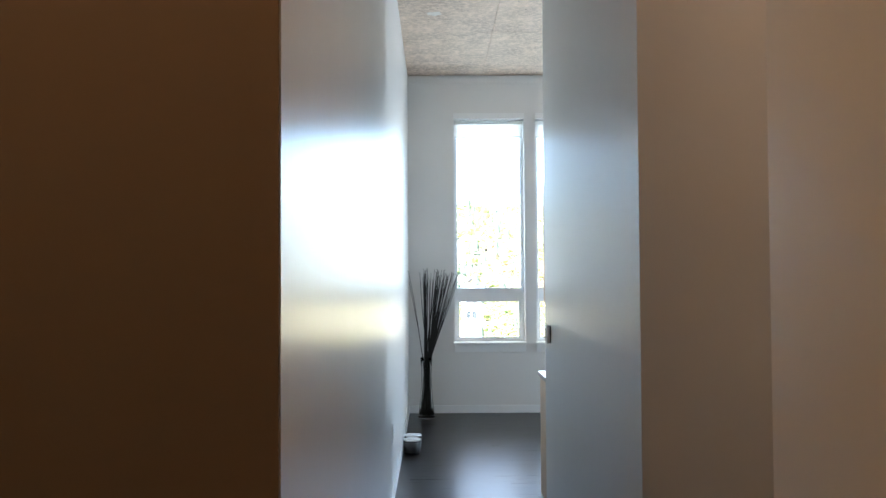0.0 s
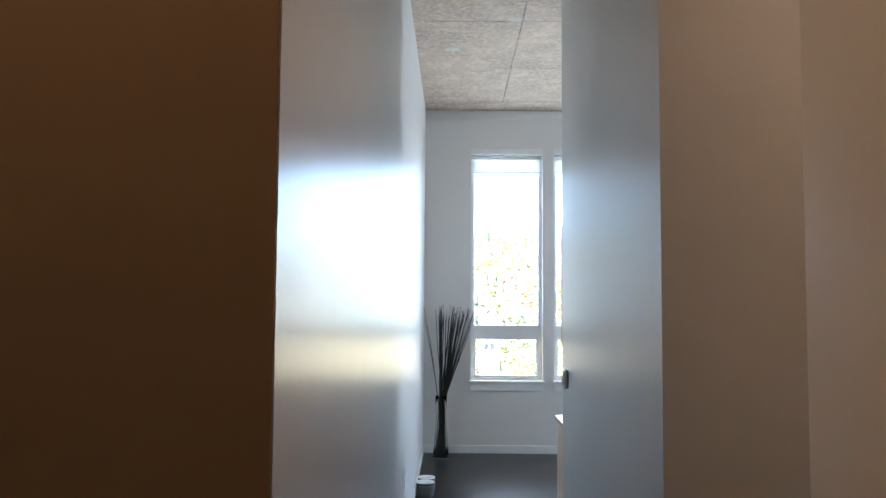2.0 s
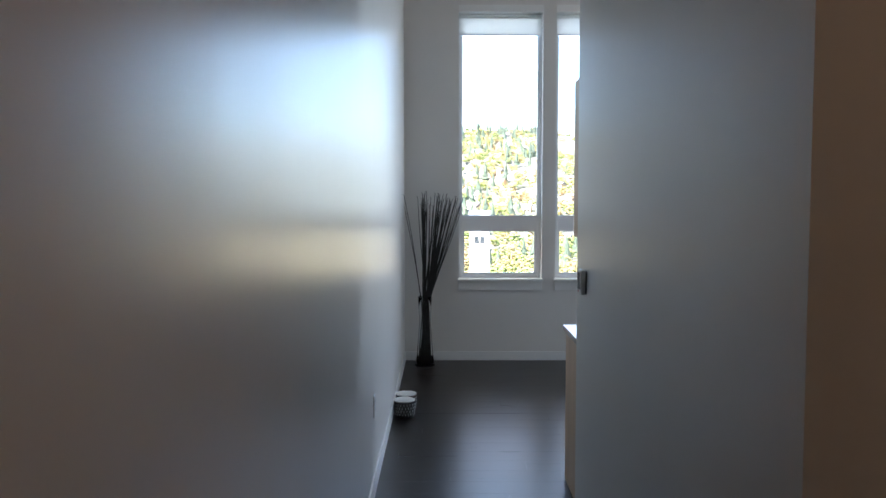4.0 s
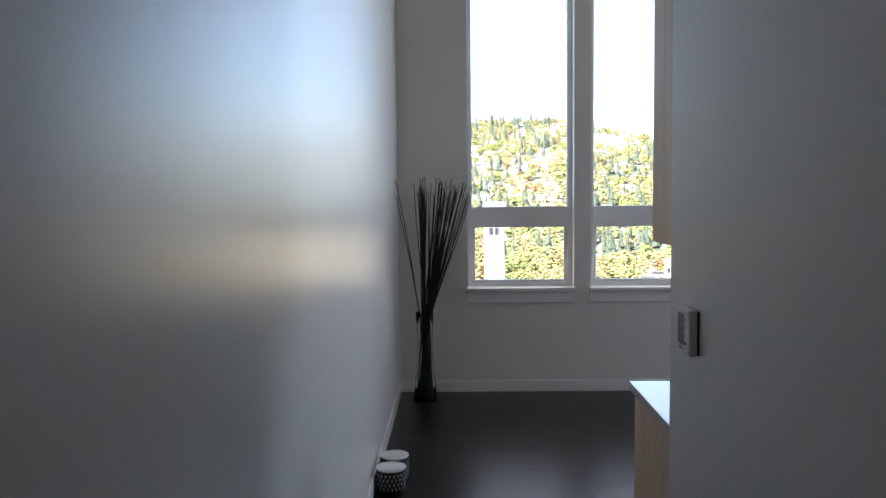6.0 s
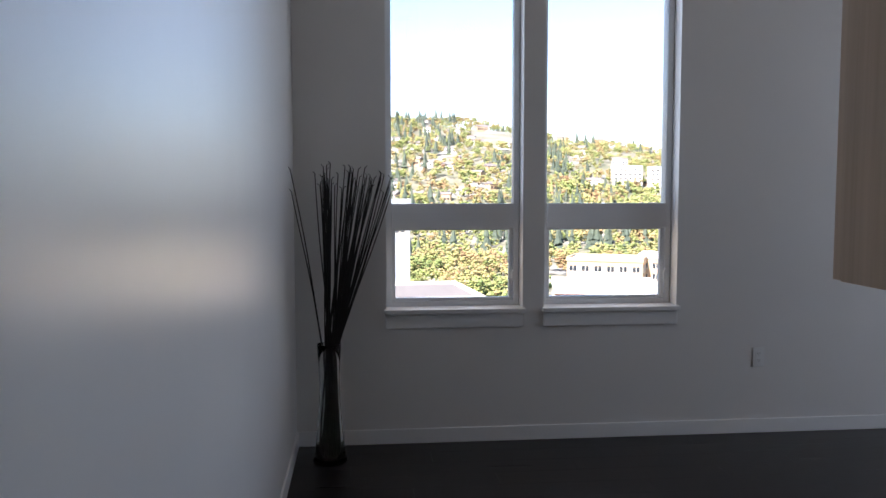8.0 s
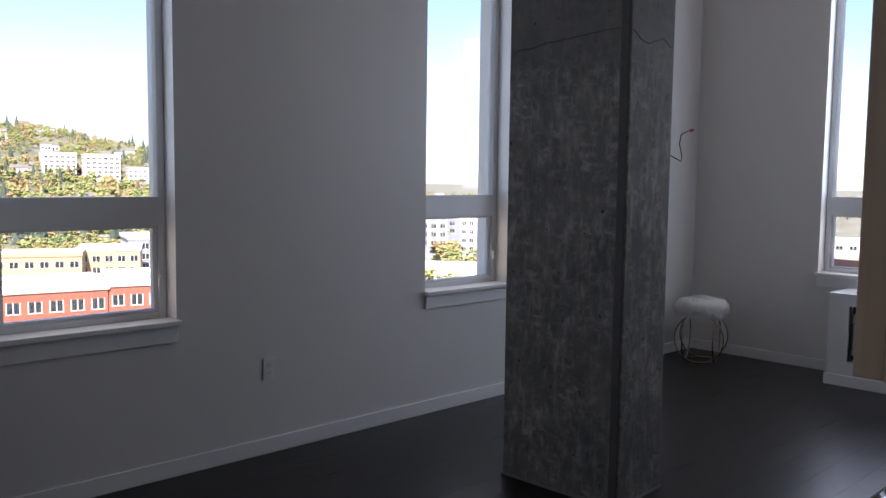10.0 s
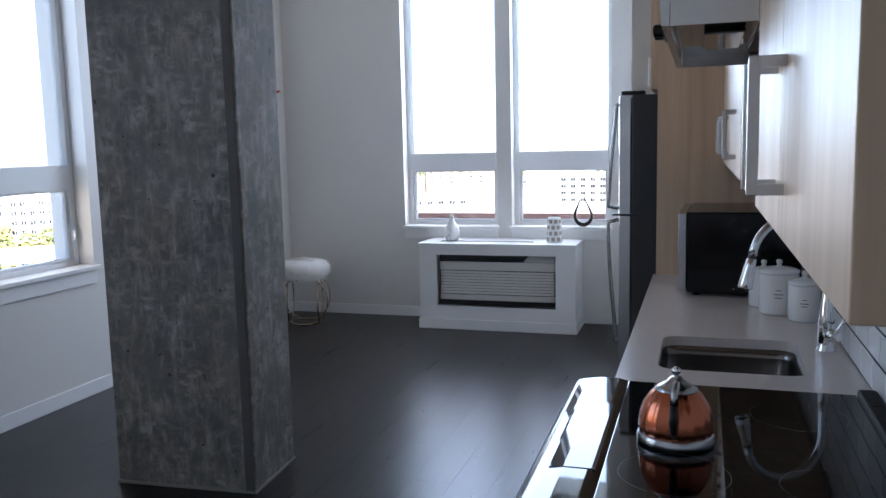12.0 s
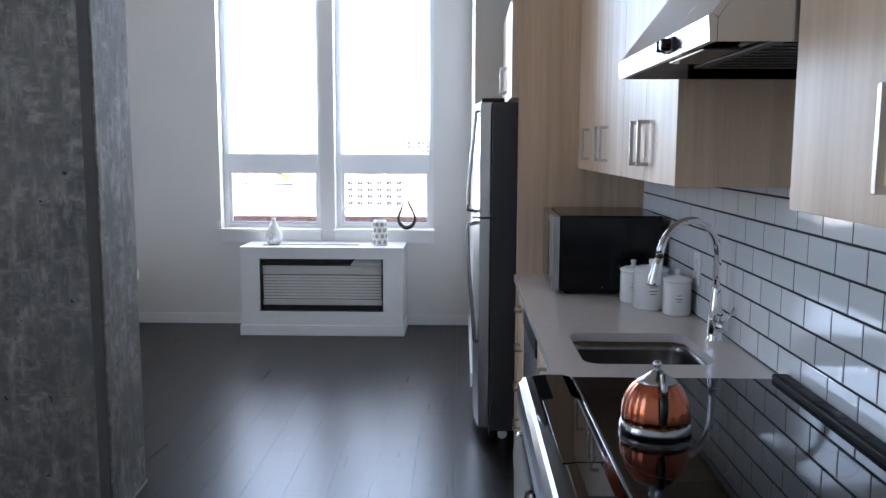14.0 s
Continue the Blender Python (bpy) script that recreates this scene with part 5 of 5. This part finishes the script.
MAROON = simple("brown parapet metal", (0.13, 0.07, 0.06), 0.6, vary=0.1)
YELLOW = simple("yellow crane paint", (0.62, 0.42, 0.03), 0.5)

bm = bmesh.new()
ring = []
degs = [-62 + 2.0 * k for k in range(62)]
dists = [330, 380, 430, 490, 550, 620, 700, 780, 860, 950, 1100, 1400, 2600]
grid = [[bm.verts.new((*bearing(d, r), land(d, r) + 0.3 if r < 1000 else GROUND + (land(d, 950) - GROUND) * (0.7 if r == 1100 else 0.3 if r == 1400 else 0.0))) for r in dists] for d in degs]
for a, b in zip(grid, grid[1:]):
    for k in range(len(dists) - 1):
        bm.faces.new((a[k], a[k + 1], b[k + 1], b[k]))
tagged(part("hill", bm, TOWN, None, "", True), "wooded hillside dotted with houses beyond the town", "hill", kind="structure")
tagged(part("ground", box_bm(-4500, 4500, -4500, 4500, GROUND - 1, GROUND), TOWN), "town ground of streets, lots and grass", "ground", kind="structure")


def tree_into(bm, x, y, z, h, conifer, rng, clumps=18, size=1.0):
    """A far tree's crown of loose clumps, uneven at its edge."""
    if conifer:
        n = 5
        for k in range(n):
            t = k / n
            r, z0, z1 = h * 0.2 * (1 - t) + 0.3, z + h * (0.1 + 0.8 * t), z + h * (0.1 + 0.8 * t) + h * 0.32
            rot = rng.random() * 6
            tip = bm.verts.new((x + rng.uniform(-0.2, 0.2), y, min(z1, z + h)))
            base = [bm.verts.new((x + r * rng.uniform(0.55, 1.15) * math.cos(rot + a), y + r * rng.uniform(0.55, 1.15) * math.sin(rot + a), z0 - rng.uniform(0, 0.06) * h)) for a in (2 * math.pi * i / 7 for i in range(7))]
            for i in range(7):
                bm.faces.new((base[i], base[(i + 1) % 7], tip))
    else:
        for k in range(clumps):
            a, u = rng.random() * 6.28, rng.random()
            rr = h * 0.3 * math.sqrt(rng.random())
            c = Vector((x + rr * math.cos(a), y + rr * math.sin(a), z + h * (0.35 + 0.5 * u)))
            s = h * rng.uniform(0.07, 0.15) * size
            pts = [bm.verts.new(c + Vector((s * rng.uniform(0.6, 1.2) * dx, s * rng.uniform(0.6, 1.2) * dy, s * rng.uniform(0.5, 1.0) * dz))) for dx, dy, dz in ((1, 0, 0), (-1, 0, 0), (0, 1, 0), (0, -1, 0), (0, 0, 1), (0, 0, -1))]
            for i, j, q in ((0, 2, 4), (2, 1, 4), (1, 3, 4), (3, 0, 4), (2, 0, 5), (1, 2, 5), (3, 1, 5), (0, 3, 5)):
                bm.faces.new((pts[i], pts[j], pts[q]))


def woods():
    rng = random.Random(12)
    for name, conifer, count, material, label in (("conifer_woods", True, 1300, CONIFER, "dark conifers on the hillside"), ("leafy_woods", False, 3800, LEAF, "yellow-green spring trees on the hillside")):
        verts = bmesh.new()
        for k in range(count):
            deg = rng.uniform(-8, 30)
            dist = 330 + 640 * rng.random() ** 0.8
            h = rng.uniform(8, 18) if conifer else rng.uniform(5, 10)
            x, y = bearing(deg, dist)
            if noise.noise((x / 90, y / 90, 7)) < (0.04 if conifer else -0.35):
                continue
            tree_into(verts, x, y, land(deg, dist) - 0.5, h, conifer, rng)
        tagged(part(name, verts, material), label, "woods", kind="stuff")
    verts = bmesh.new()
    for k in range(800):
        deg, dist = rng.uniform(-6, 50), rng.uniform(150, 330)
        if (12.5 < deg < 29 and dist < 300) or (deg < 8 and dist < 205):
            continue
        x, y = bearing(deg, dist)
        tree_into(verts, x, y, GROUND, rng.uniform(7, 13), False, rng, 55, 0.55)
    tagged(part("street_trees", verts, LEAF), "rows of spring trees between town buildings", "trees", kind="stuff")
    verts = bmesh.new()
    for k in range(260):
        deg, dist = rng.uniform(13, 26), rng.uniform(420, 606)
        x, y = bearing(deg, dist)
        tree_into(verts, x, y, land(deg, dist) - 0.5, rng.uniform(7, 13), k % 4 == 0, rng)
    tagged(part("slope_trees", verts, LEAF), "spring trees below the hillside apartments", "trees", kind="stuff")
    verts = bmesh.new()
    for k in range(1500):
        deg = rng.uniform(22, 110)
        dist = rng.uniform(340 if deg < 60 else 750, 1500)
        x, y = bearing(deg, dist)
        tree_into(verts, x, y, GROUND, rng.uniform(8, 16), False, rng)
    tagged(part("distant_trees", verts, LEAF), "scattered trees on the flat distance", "trees", kind="stuff")


def near_tree(deg, dist, h, z, label, autumn):
    x, y = bearing(deg, dist)
    rng = random.Random(int(deg * 100))
    t = empty("tree", label, "tree", (x, y, z), "trees by the street")
    bm = bmesh.new()
    tube(bm, [(x, y, z), (x + 0.1, y, z + h * 0.3), (x, y + 0.1, z + h * 0.75)], [0.35, 0.25, 0.08], 8)
    for k in range(6):
        a = k * 1.1
        tube(bm, [(x, y, z + h * (0.3 + 0.05 * k)), (x + h * 0.2 * math.cos(a), y + h * 0.2 * math.sin(a), z + h * (0.5 + 0.06 * k))], [0.14, 0.04], 6)
    part("trunk", bm, BARK, t)
    bm = bmesh.new()
    for k in range(900):
        a, u = rng.random() * 6.28, rng.random()
        zz = 0.25 + 0.75 * u
        rad = h * 0.34 * math.sqrt(max(0.02, 1 - (2 * u - 0.85) ** 2 * 0.75)) * rng.random() ** 0.4 * (1 + 0.2 * math.sin(3 * a + 5 * u))
        c = Vector((x + rad * math.cos(a), y + rad * math.sin(a), z + h * zz))
        s = rng.uniform(0.2, 0.55)
        pts = [bm.verts.new(c + Vector((rng.uniform(-s, s), rng.uniform(-s, s), rng.uniform(-s, s)))) for i in range(4)]
        for i, j, q in ((0, 1, 2), (0, 2, 3), (0, 3, 1), (1, 3, 2)):
            bm.faces.new((pts[i], pts[j], pts[q]))
    part("crown", bm, autumn, t, "crown of small loose leaves")


def building(name, label, deg, dist, w, d, z_top, storeys, bays, material, turn=0.0, roof=ROOF_PALE, cornice=None, side_bays=3, group="town buildings", base=GROUND, storey=3.1):
    """A flat-roofed block; its front faces the windows. w across the view, d deep."""
    x, y = bearing(deg, dist)
    b = empty(name, label, "building", (0, 0, 0), group)
    h = z_top - base
    part("wall", box_bm(-w / 2, w / 2, 0, d, 0, h), material, b)
    part("roof", box_bm(-w / 2 + 0.4, w / 2 - 0.4, 0.4, d - 0.4, h, h + 0.25), roof, b, "pale flat roof")
    bm = bmesh.new()
    for x0, x1, y0, y1 in ((-w / 2 - 0.25, w / 2 + 0.25, -0.25, 0.4), (-w / 2 - 0.25, w / 2 + 0.25, d - 0.4, d + 0.25), (-w / 2 - 0.25, -w / 2 + 0.4, 0.4, d - 0.4), (w / 2 - 0.4, w / 2 + 0.25, 0.4, d - 0.4)):
        add_box(bm, x0, x1, y0, y1, h - 0.35, h + 0.7)
    part("parapet", bm, cornice or material, b)
    me = {}
    for s in range(storeys):
        z = h - 2.4 - s * storey
        spots = [((k + 0.5) / bays * w - w / 2, -0.03, False) for k in range(bays)] + [(sx * (w / 2 + 0.03), (k + 0.5) / side_bays * d, True) for sx in (-1, 1) for k in range(side_bays)]
        for px, py, side in spots:
            if side not in me:
                ww = 0.62 * (d / side_bays if side else w / bays)
                ww = min(ww, 2.4)
                bm = bmesh.new()
                fm = bmesh.new()
                if side:
                    add_box(bm, -0.05, 0.05, -ww / 2, ww / 2, -0.75, 0.75)
                    for e in (-ww / 2, 0, ww / 2):
                        add_box(fm, -0.09, 0.09, e - 0.07, e + 0.07, -0.82, 0.82)
                    add_box(fm, -0.12, 0.12, -ww / 2 - 0.1, ww / 2 + 0.1, -0.95, -0.82)
                else:
                    add_box(bm, -ww / 2, ww / 2, -0.05, 0.05, -0.75, 0.75)
                    for e in (-ww / 2, 0, ww / 2):
                        add_box(fm, e - 0.07, e + 0.07, -0.09, 0.09, -0.82, 0.82)
                    add_box(fm, -ww / 2 - 0.1, ww / 2 + 0.1, -0.12, 0.12, -0.95, -0.82)
                me[side] = (to_mesh("window", bm, DARK_PANE), to_mesh("window_frame", fm, CREAM))
            win = new("window", me[side][0])
            win.parent, win.location = b, (px, py, z)
            fr = new("window_frame", me[side][1])
            fr.parent = win
    b.matrix_world = pose(x, y, base, 0, 0, -deg + turn)
    return b


def house(deg, dist, w, h, material, rng):
    x, y = bearing(deg, dist)
    z = land(deg, dist) - 1
    b = empty("house", "small pale house with a pitched roof on the hillside", "house", (0, 0, 0), "hillside houses")
    part("wall", box_bm(-w / 2, w / 2, 0, w * 0.7, 0, h), material, b)
    bm = bmesh.new()
    e = 0.5
    pts = [bm.verts.new(p) for p in ((-w / 2 - e, -e, h), (w / 2 + e, -e, h), (w / 2 + e, w * 0.7 + e, h), (-w / 2 - e, w * 0.7 + e, h), (-w / 2 - e, w * 0.35, h + w * 0.22), (w / 2 + e, w * 0.35, h + w * 0.22))]
    for f in ((0, 1, 5, 4), (2, 3, 4, 5), (0, 4, 3), (1, 2, 5), (3, 2, 1, 0)):
        bm.faces.new([pts[i] for i in f])
    part("roof", bm, ROOF_DARK, b, "dark pitched roof")
    for k in (-1, 0, 1):
        part("window", box_bm(k * w * 0.3 - 0.8, k * w * 0.3 + 0.8, -0.06, 0.04, h * 0.4, h * 0.4 + 1.7), DARK_PANE, b)
    b.matrix_world = pose(x, y, z, 0, 0, -deg + rng.uniform(-40, 40))


def outdoors():
    woods()
    rng = random.Random(3)
    for k in range(90):
        deg = rng.uniform(-3, 25)
        house(deg, rng.uniform(450, 900), rng.uniform(7, 12), rng.uniform(4.5, 7), rng.choice((WHITE_RENDER, WHITE_RENDER, CREAM, TAN)), rng)
    building("apartment_building", "red brick apartment block with cream cornice and pale roof", 17.2, 132, 17, 15, -15.2, 4, 6, BRICK, 6, cornice=CREAM)
    building("apartment_building", "red brick apartment block with cream cornice and pale roof", 24.3, 134, 16, 16, -14.9, 4, 6, BRICK, 6, cornice=CREAM)
    building("apartment_building", "tan brick apartment building with balconies", 16.8, 232, 21, 14, -19.0, 4, 6, TAN, -8)
    building("apartment_building", "tan brick apartment building with a pale top", 21.0, 240, 16, 14, -18.6, 4, 5, TAN, -4, cornice=WHITE_RENDER)
    building("office_building", "low grey and white modern building", 25.0, 262, 26, 18, -17.0, 4, 8, GREY_CLAD, 10, cornice=WHITE_RENDER)
    for deg, w, top in ((18.3, 21, 16.0), (20.8, 23, 15.4), (23.2, 19, 6.7)):
        building("hill_apartments", "white terraced apartment block on the hillside", deg, 620, w, 12, top, 5, 6, WHITE_RENDER, 12, base=land(deg, 620) - 2, group="hillside apartments")
    building("apartment_tower", "white apartment tower with a grid of small windows", -0.6, 178, 10, 14, -1.2, 9, 5, WHITE_RENDER, 0)
    building("tower_core", "grey concrete stair tower", 2.6, 172, 4.2, 9, -1.8, 2, 1, GREY_CLAD, 0)
    building("town_hall", "cream building with a wide grey hipped roof", 3.4, 120, 22, 20, -15.5, 2, 4, CREAM, 10, roof=ROOF_DARK)
    building("white_house", "white flat-roofed house among trees", 9.2, 112, 10, 10, -18.5, 2, 4, WHITE_RENDER, 0)
    for deg, dist, w, top, mat in ((41.0, 300, 26, -10, GREY_CLAD), (43.5, 340, 34, -8, GREY_CLAD), (46.5, 300, 22, -12, WHITE_RENDER), (39.5, 230, 18, -20, CREAM), (44.0, 215, 20, -22, WHITE_RENDER), (36.5, 380, 20, -14, WHITE_RENDER), (49.0, 400, 30, -12, CREAM),
                                    (66, 420, 40, -14, CREAM), (74, 520, 50, -10, TAN), (83, 380, 36, -13, WHITE_RENDER), (87, 640, 30, 6, GREY_CLAD), (89.5, 660, 34, 10, WHITE_RENDER), (91.5, 600, 26, -2, GREY_CLAD), (80, 700, 44, -8, CREAM), (95, 300, 34, -15, TAN), (58, 500, 40, -15, TAN), (71, 330, 36, -19, CREAM)):
        building("town_block", "pale flat-roofed block in the distance", deg, dist, w, 14, top, 4, 8, mat, rng.uniform(-12, 12))
    for k in range(60):
        deg, dist = rng.uniform(28, 100), rng.uniform(700, 2000)
        house_x, house_y = bearing(deg, dist)
        s = rng.uniform(12, 40)
        bm = box_bm(-s / 2, s / 2, 0, s * 0.5, 0, rng.uniform(6, 16))
        ob = part("far_block", bm, rng.choice((WHITE_RENDER, CREAM, ROOF_PALE)))
        ob.matrix_world = pose(house_x, house_y, GROUND, 0, 0, -deg)
        tagged(ob, "pale block far off on the flat distance", "building", "far blocks")
    for deg, dist, h, autumn in ((4.6, 84, 12.5, LEAF), (7.3, 100, 9, LEAF), (11.3, 104, 12, LEAF), (0.8, 90, 10, LEAF), (8.8, 140, 11, LEAF), (43.2, 190, 9, LEAF), (41.0, 150, 7, LEAF), (45.2, 160, 6, LEAF), (13.2, 150, 12, LEAF)):
        near_tree(deg, dist, h, GROUND, "spring tree with yellow-green leaves beside the street", autumn)
    # tower crane, and the maroon edge of a roof next door
    x, y = bearing(41.2, 250)
    crane = empty("tower_crane", "yellow lattice tower crane over the town", "crane", (x, y, GROUND))
    bm = bmesh.new()
    for dx in (-0.9, 0.9):
        for dy in (-0.9, 0.9):
            tube(bm, [(x + dx, y + dy, GROUND), (x + dx, y + dy, -8)], 0.16, 5)
    for k in range(14):
        z = GROUND + 1.7 * k
        s = 1 if k % 2 else -1
        for dy in (-0.9, 0.9):
            tube(bm, [(x - 0.9 * s, y + dy, z), (x + 0.9 * s, y + dy, z + 1.7)], 0.1, 4)
    part("mast", bm, YELLOW, crane, "yellow lattice mast")
    bm = bmesh.new()
    tube(bm, [(x - 6, y - 4, -7.6), (x + 16, y + 10, -5)], 0.5, 6)
    part("jib", bm, YELLOW, crane, "yellow jib")
    edge = empty("roof_parapet", "brown metal roof edge just outside the windows", "parapet", (14, 9.5, -4))
    part("parapet_wall", box_bm(14.0, 14.3, -3, 12.4, -4, 0.40), MAROON, edge)
    part("coping", box_bm(13.93, 14.37, -3, 12.4, 0.401, 0.45), simple("pale coping", (0.42, 0.36, 0.33), 0.6), edge, "paler coping")
    part("roof_deck", box_bm(9.2, 13.92, -3, 12.4, -1.2, -0.9), ROOF_PALE, edge, "pale gravel roof")
    part("building_base", box_bm(8.5, 14.3, -3, 12.4, GROUND, -1.201), GREY_CLAD, edge)


outdoors()

# ---- tiles of the backsplash and planks of the floor ----
splash = tagged(part("backsplash", box_bm(1.835, PANEL - 0.001, KY + 0.0005, KY + 0.0082, COUNTER + 0.001, UP - 0.002), GROUT), "white subway tiles with dark grout", "backsplash", kind="structure")
part("grout_bed", box_bm(RANGE0 + 0.001, RANGE1 + 0.012, KY + 0.0005, KY + 0.0082, UP + 0.002, 1.70), GROUT, splash)
tile_meshes = {}


def tile(x0, x1, z0, z1):
    w, h = round(x1 - x0, 3), round(z1 - z0, 3)
    if w < 0.012 or h < 0.01:
        return
    if (w, h) not in tile_meshes:
        bm = bmesh.new()
        e, d = 0.0018, 0.008
        lo = [bm.verts.new((x, 0, z)) for x, z in ((-w / 2, -h / 2), (w / 2, -h / 2), (w / 2, h / 2), (-w / 2, h / 2))]
        mid = [bm.verts.new((v.co.x, d - 0.0015, v.co.z)) for v in lo]
        top = [bm.verts.new((v.co.x * (1 - 2 * e / w), d, v.co.z * (1 - 2 * e / h))) for v in lo]
        for a, b in ((lo, mid), (mid, top)):
            for k in range(4):
                bm.faces.new((a[k], a[(k + 1) % 4], b[(k + 1) % 4], b[k]))
        bm.faces.new(top)
        tile_meshes[w, h] = to_mesh("tile", bm, TILE)
    ob = new("tile", tile_meshes[w, h])
    ob.parent = splash
    ob.location = ((x0 + x1) / 2, KY + 0.0015, (z0 + z1) / 2)
    ob.rotation_euler = (random.uniform(-0.004, 0.004), 0, random.uniform(-0.004, 0.004))


TW, TH, GAP, JOINT = 0.1518, 0.0798, 0.0055, 0.0052
row, z = 0, COUNTER + 0.004
while z < 1.69:
    z1 = min(z + TH - GAP, UP - 0.003) if z < UP - 0.02 else min(z + TH - GAP, 1.695)
    wide = z < UP - 0.02
    xa, xb = (1.838, PANEL - 0.003) if wide else (RANGE0 + 0.003, RANGE1 + 0.01)
    x = xb - TW * (1.0 if row % 2 else 0.5) + 0.026
    x1 = xb
    while x1 > xa:
        tile(max(x + JOINT, xa), x1, z, z1)
        x1, x = x, x - TW
    if wide and z + TH > UP - 0.003:
        z = UP + 0.003
    else:
        z += TH
    row += 1

PW, PL = 0.182, 1.22
plank_meshes = {}


def plank(x0, x1, y0, y1):
    w, h = round(x1 - x0, 3), round(y1 - y0, 3)
    if w < 0.02 or h < 0.02:
        return
    if (w, h) not in plank_meshes:
        bm = bmesh.new()
        e = 0.0005
        lo = [bm.verts.new((x, y, -0.0045)) for x, y in ((-w / 2, -h / 2), (w / 2, -h / 2), (w / 2, h / 2), (-w / 2, h / 2))]
        mid = [bm.verts.new((v.co.x, v.co.y, -0.001)) for v in lo]
        top = [bm.verts.new((v.co.x * (1 - 2 * e / w), v.co.y * (1 - 2 * e / h), 0)) for v in lo]
        for a, b in ((lo, mid), (mid, top)):
            for k in range(4):
                bm.faces.new((a[k], a[(k + 1) % 4], b[(k + 1) % 4], b[k]))
        bm.faces.new(top)
        plank_meshes[w, h] = to_mesh("plank", bm, PLANK)
    ob = new("plank", plank_meshes[w, h])
    ob.parent = floor
    ob.location = ((x0 + x1) / 2, (y0 + y1) / 2, 0)


y, row = W1, 0
while y > Y_IN_L:
    y0 = max(y - PW, Y_IN_L)
    x_end = W2 if y0 > KY else XR
    x = XL - PL * ((row * 0.37) % 1.0)
    while x < x_end:
        plank(max(x, XL) + 0.0002, min(x + PL, x_end) - 0.0002, y0 + 0.0002, y - 0.0002)
        x += PL
    y, row = y - PW, row + 1
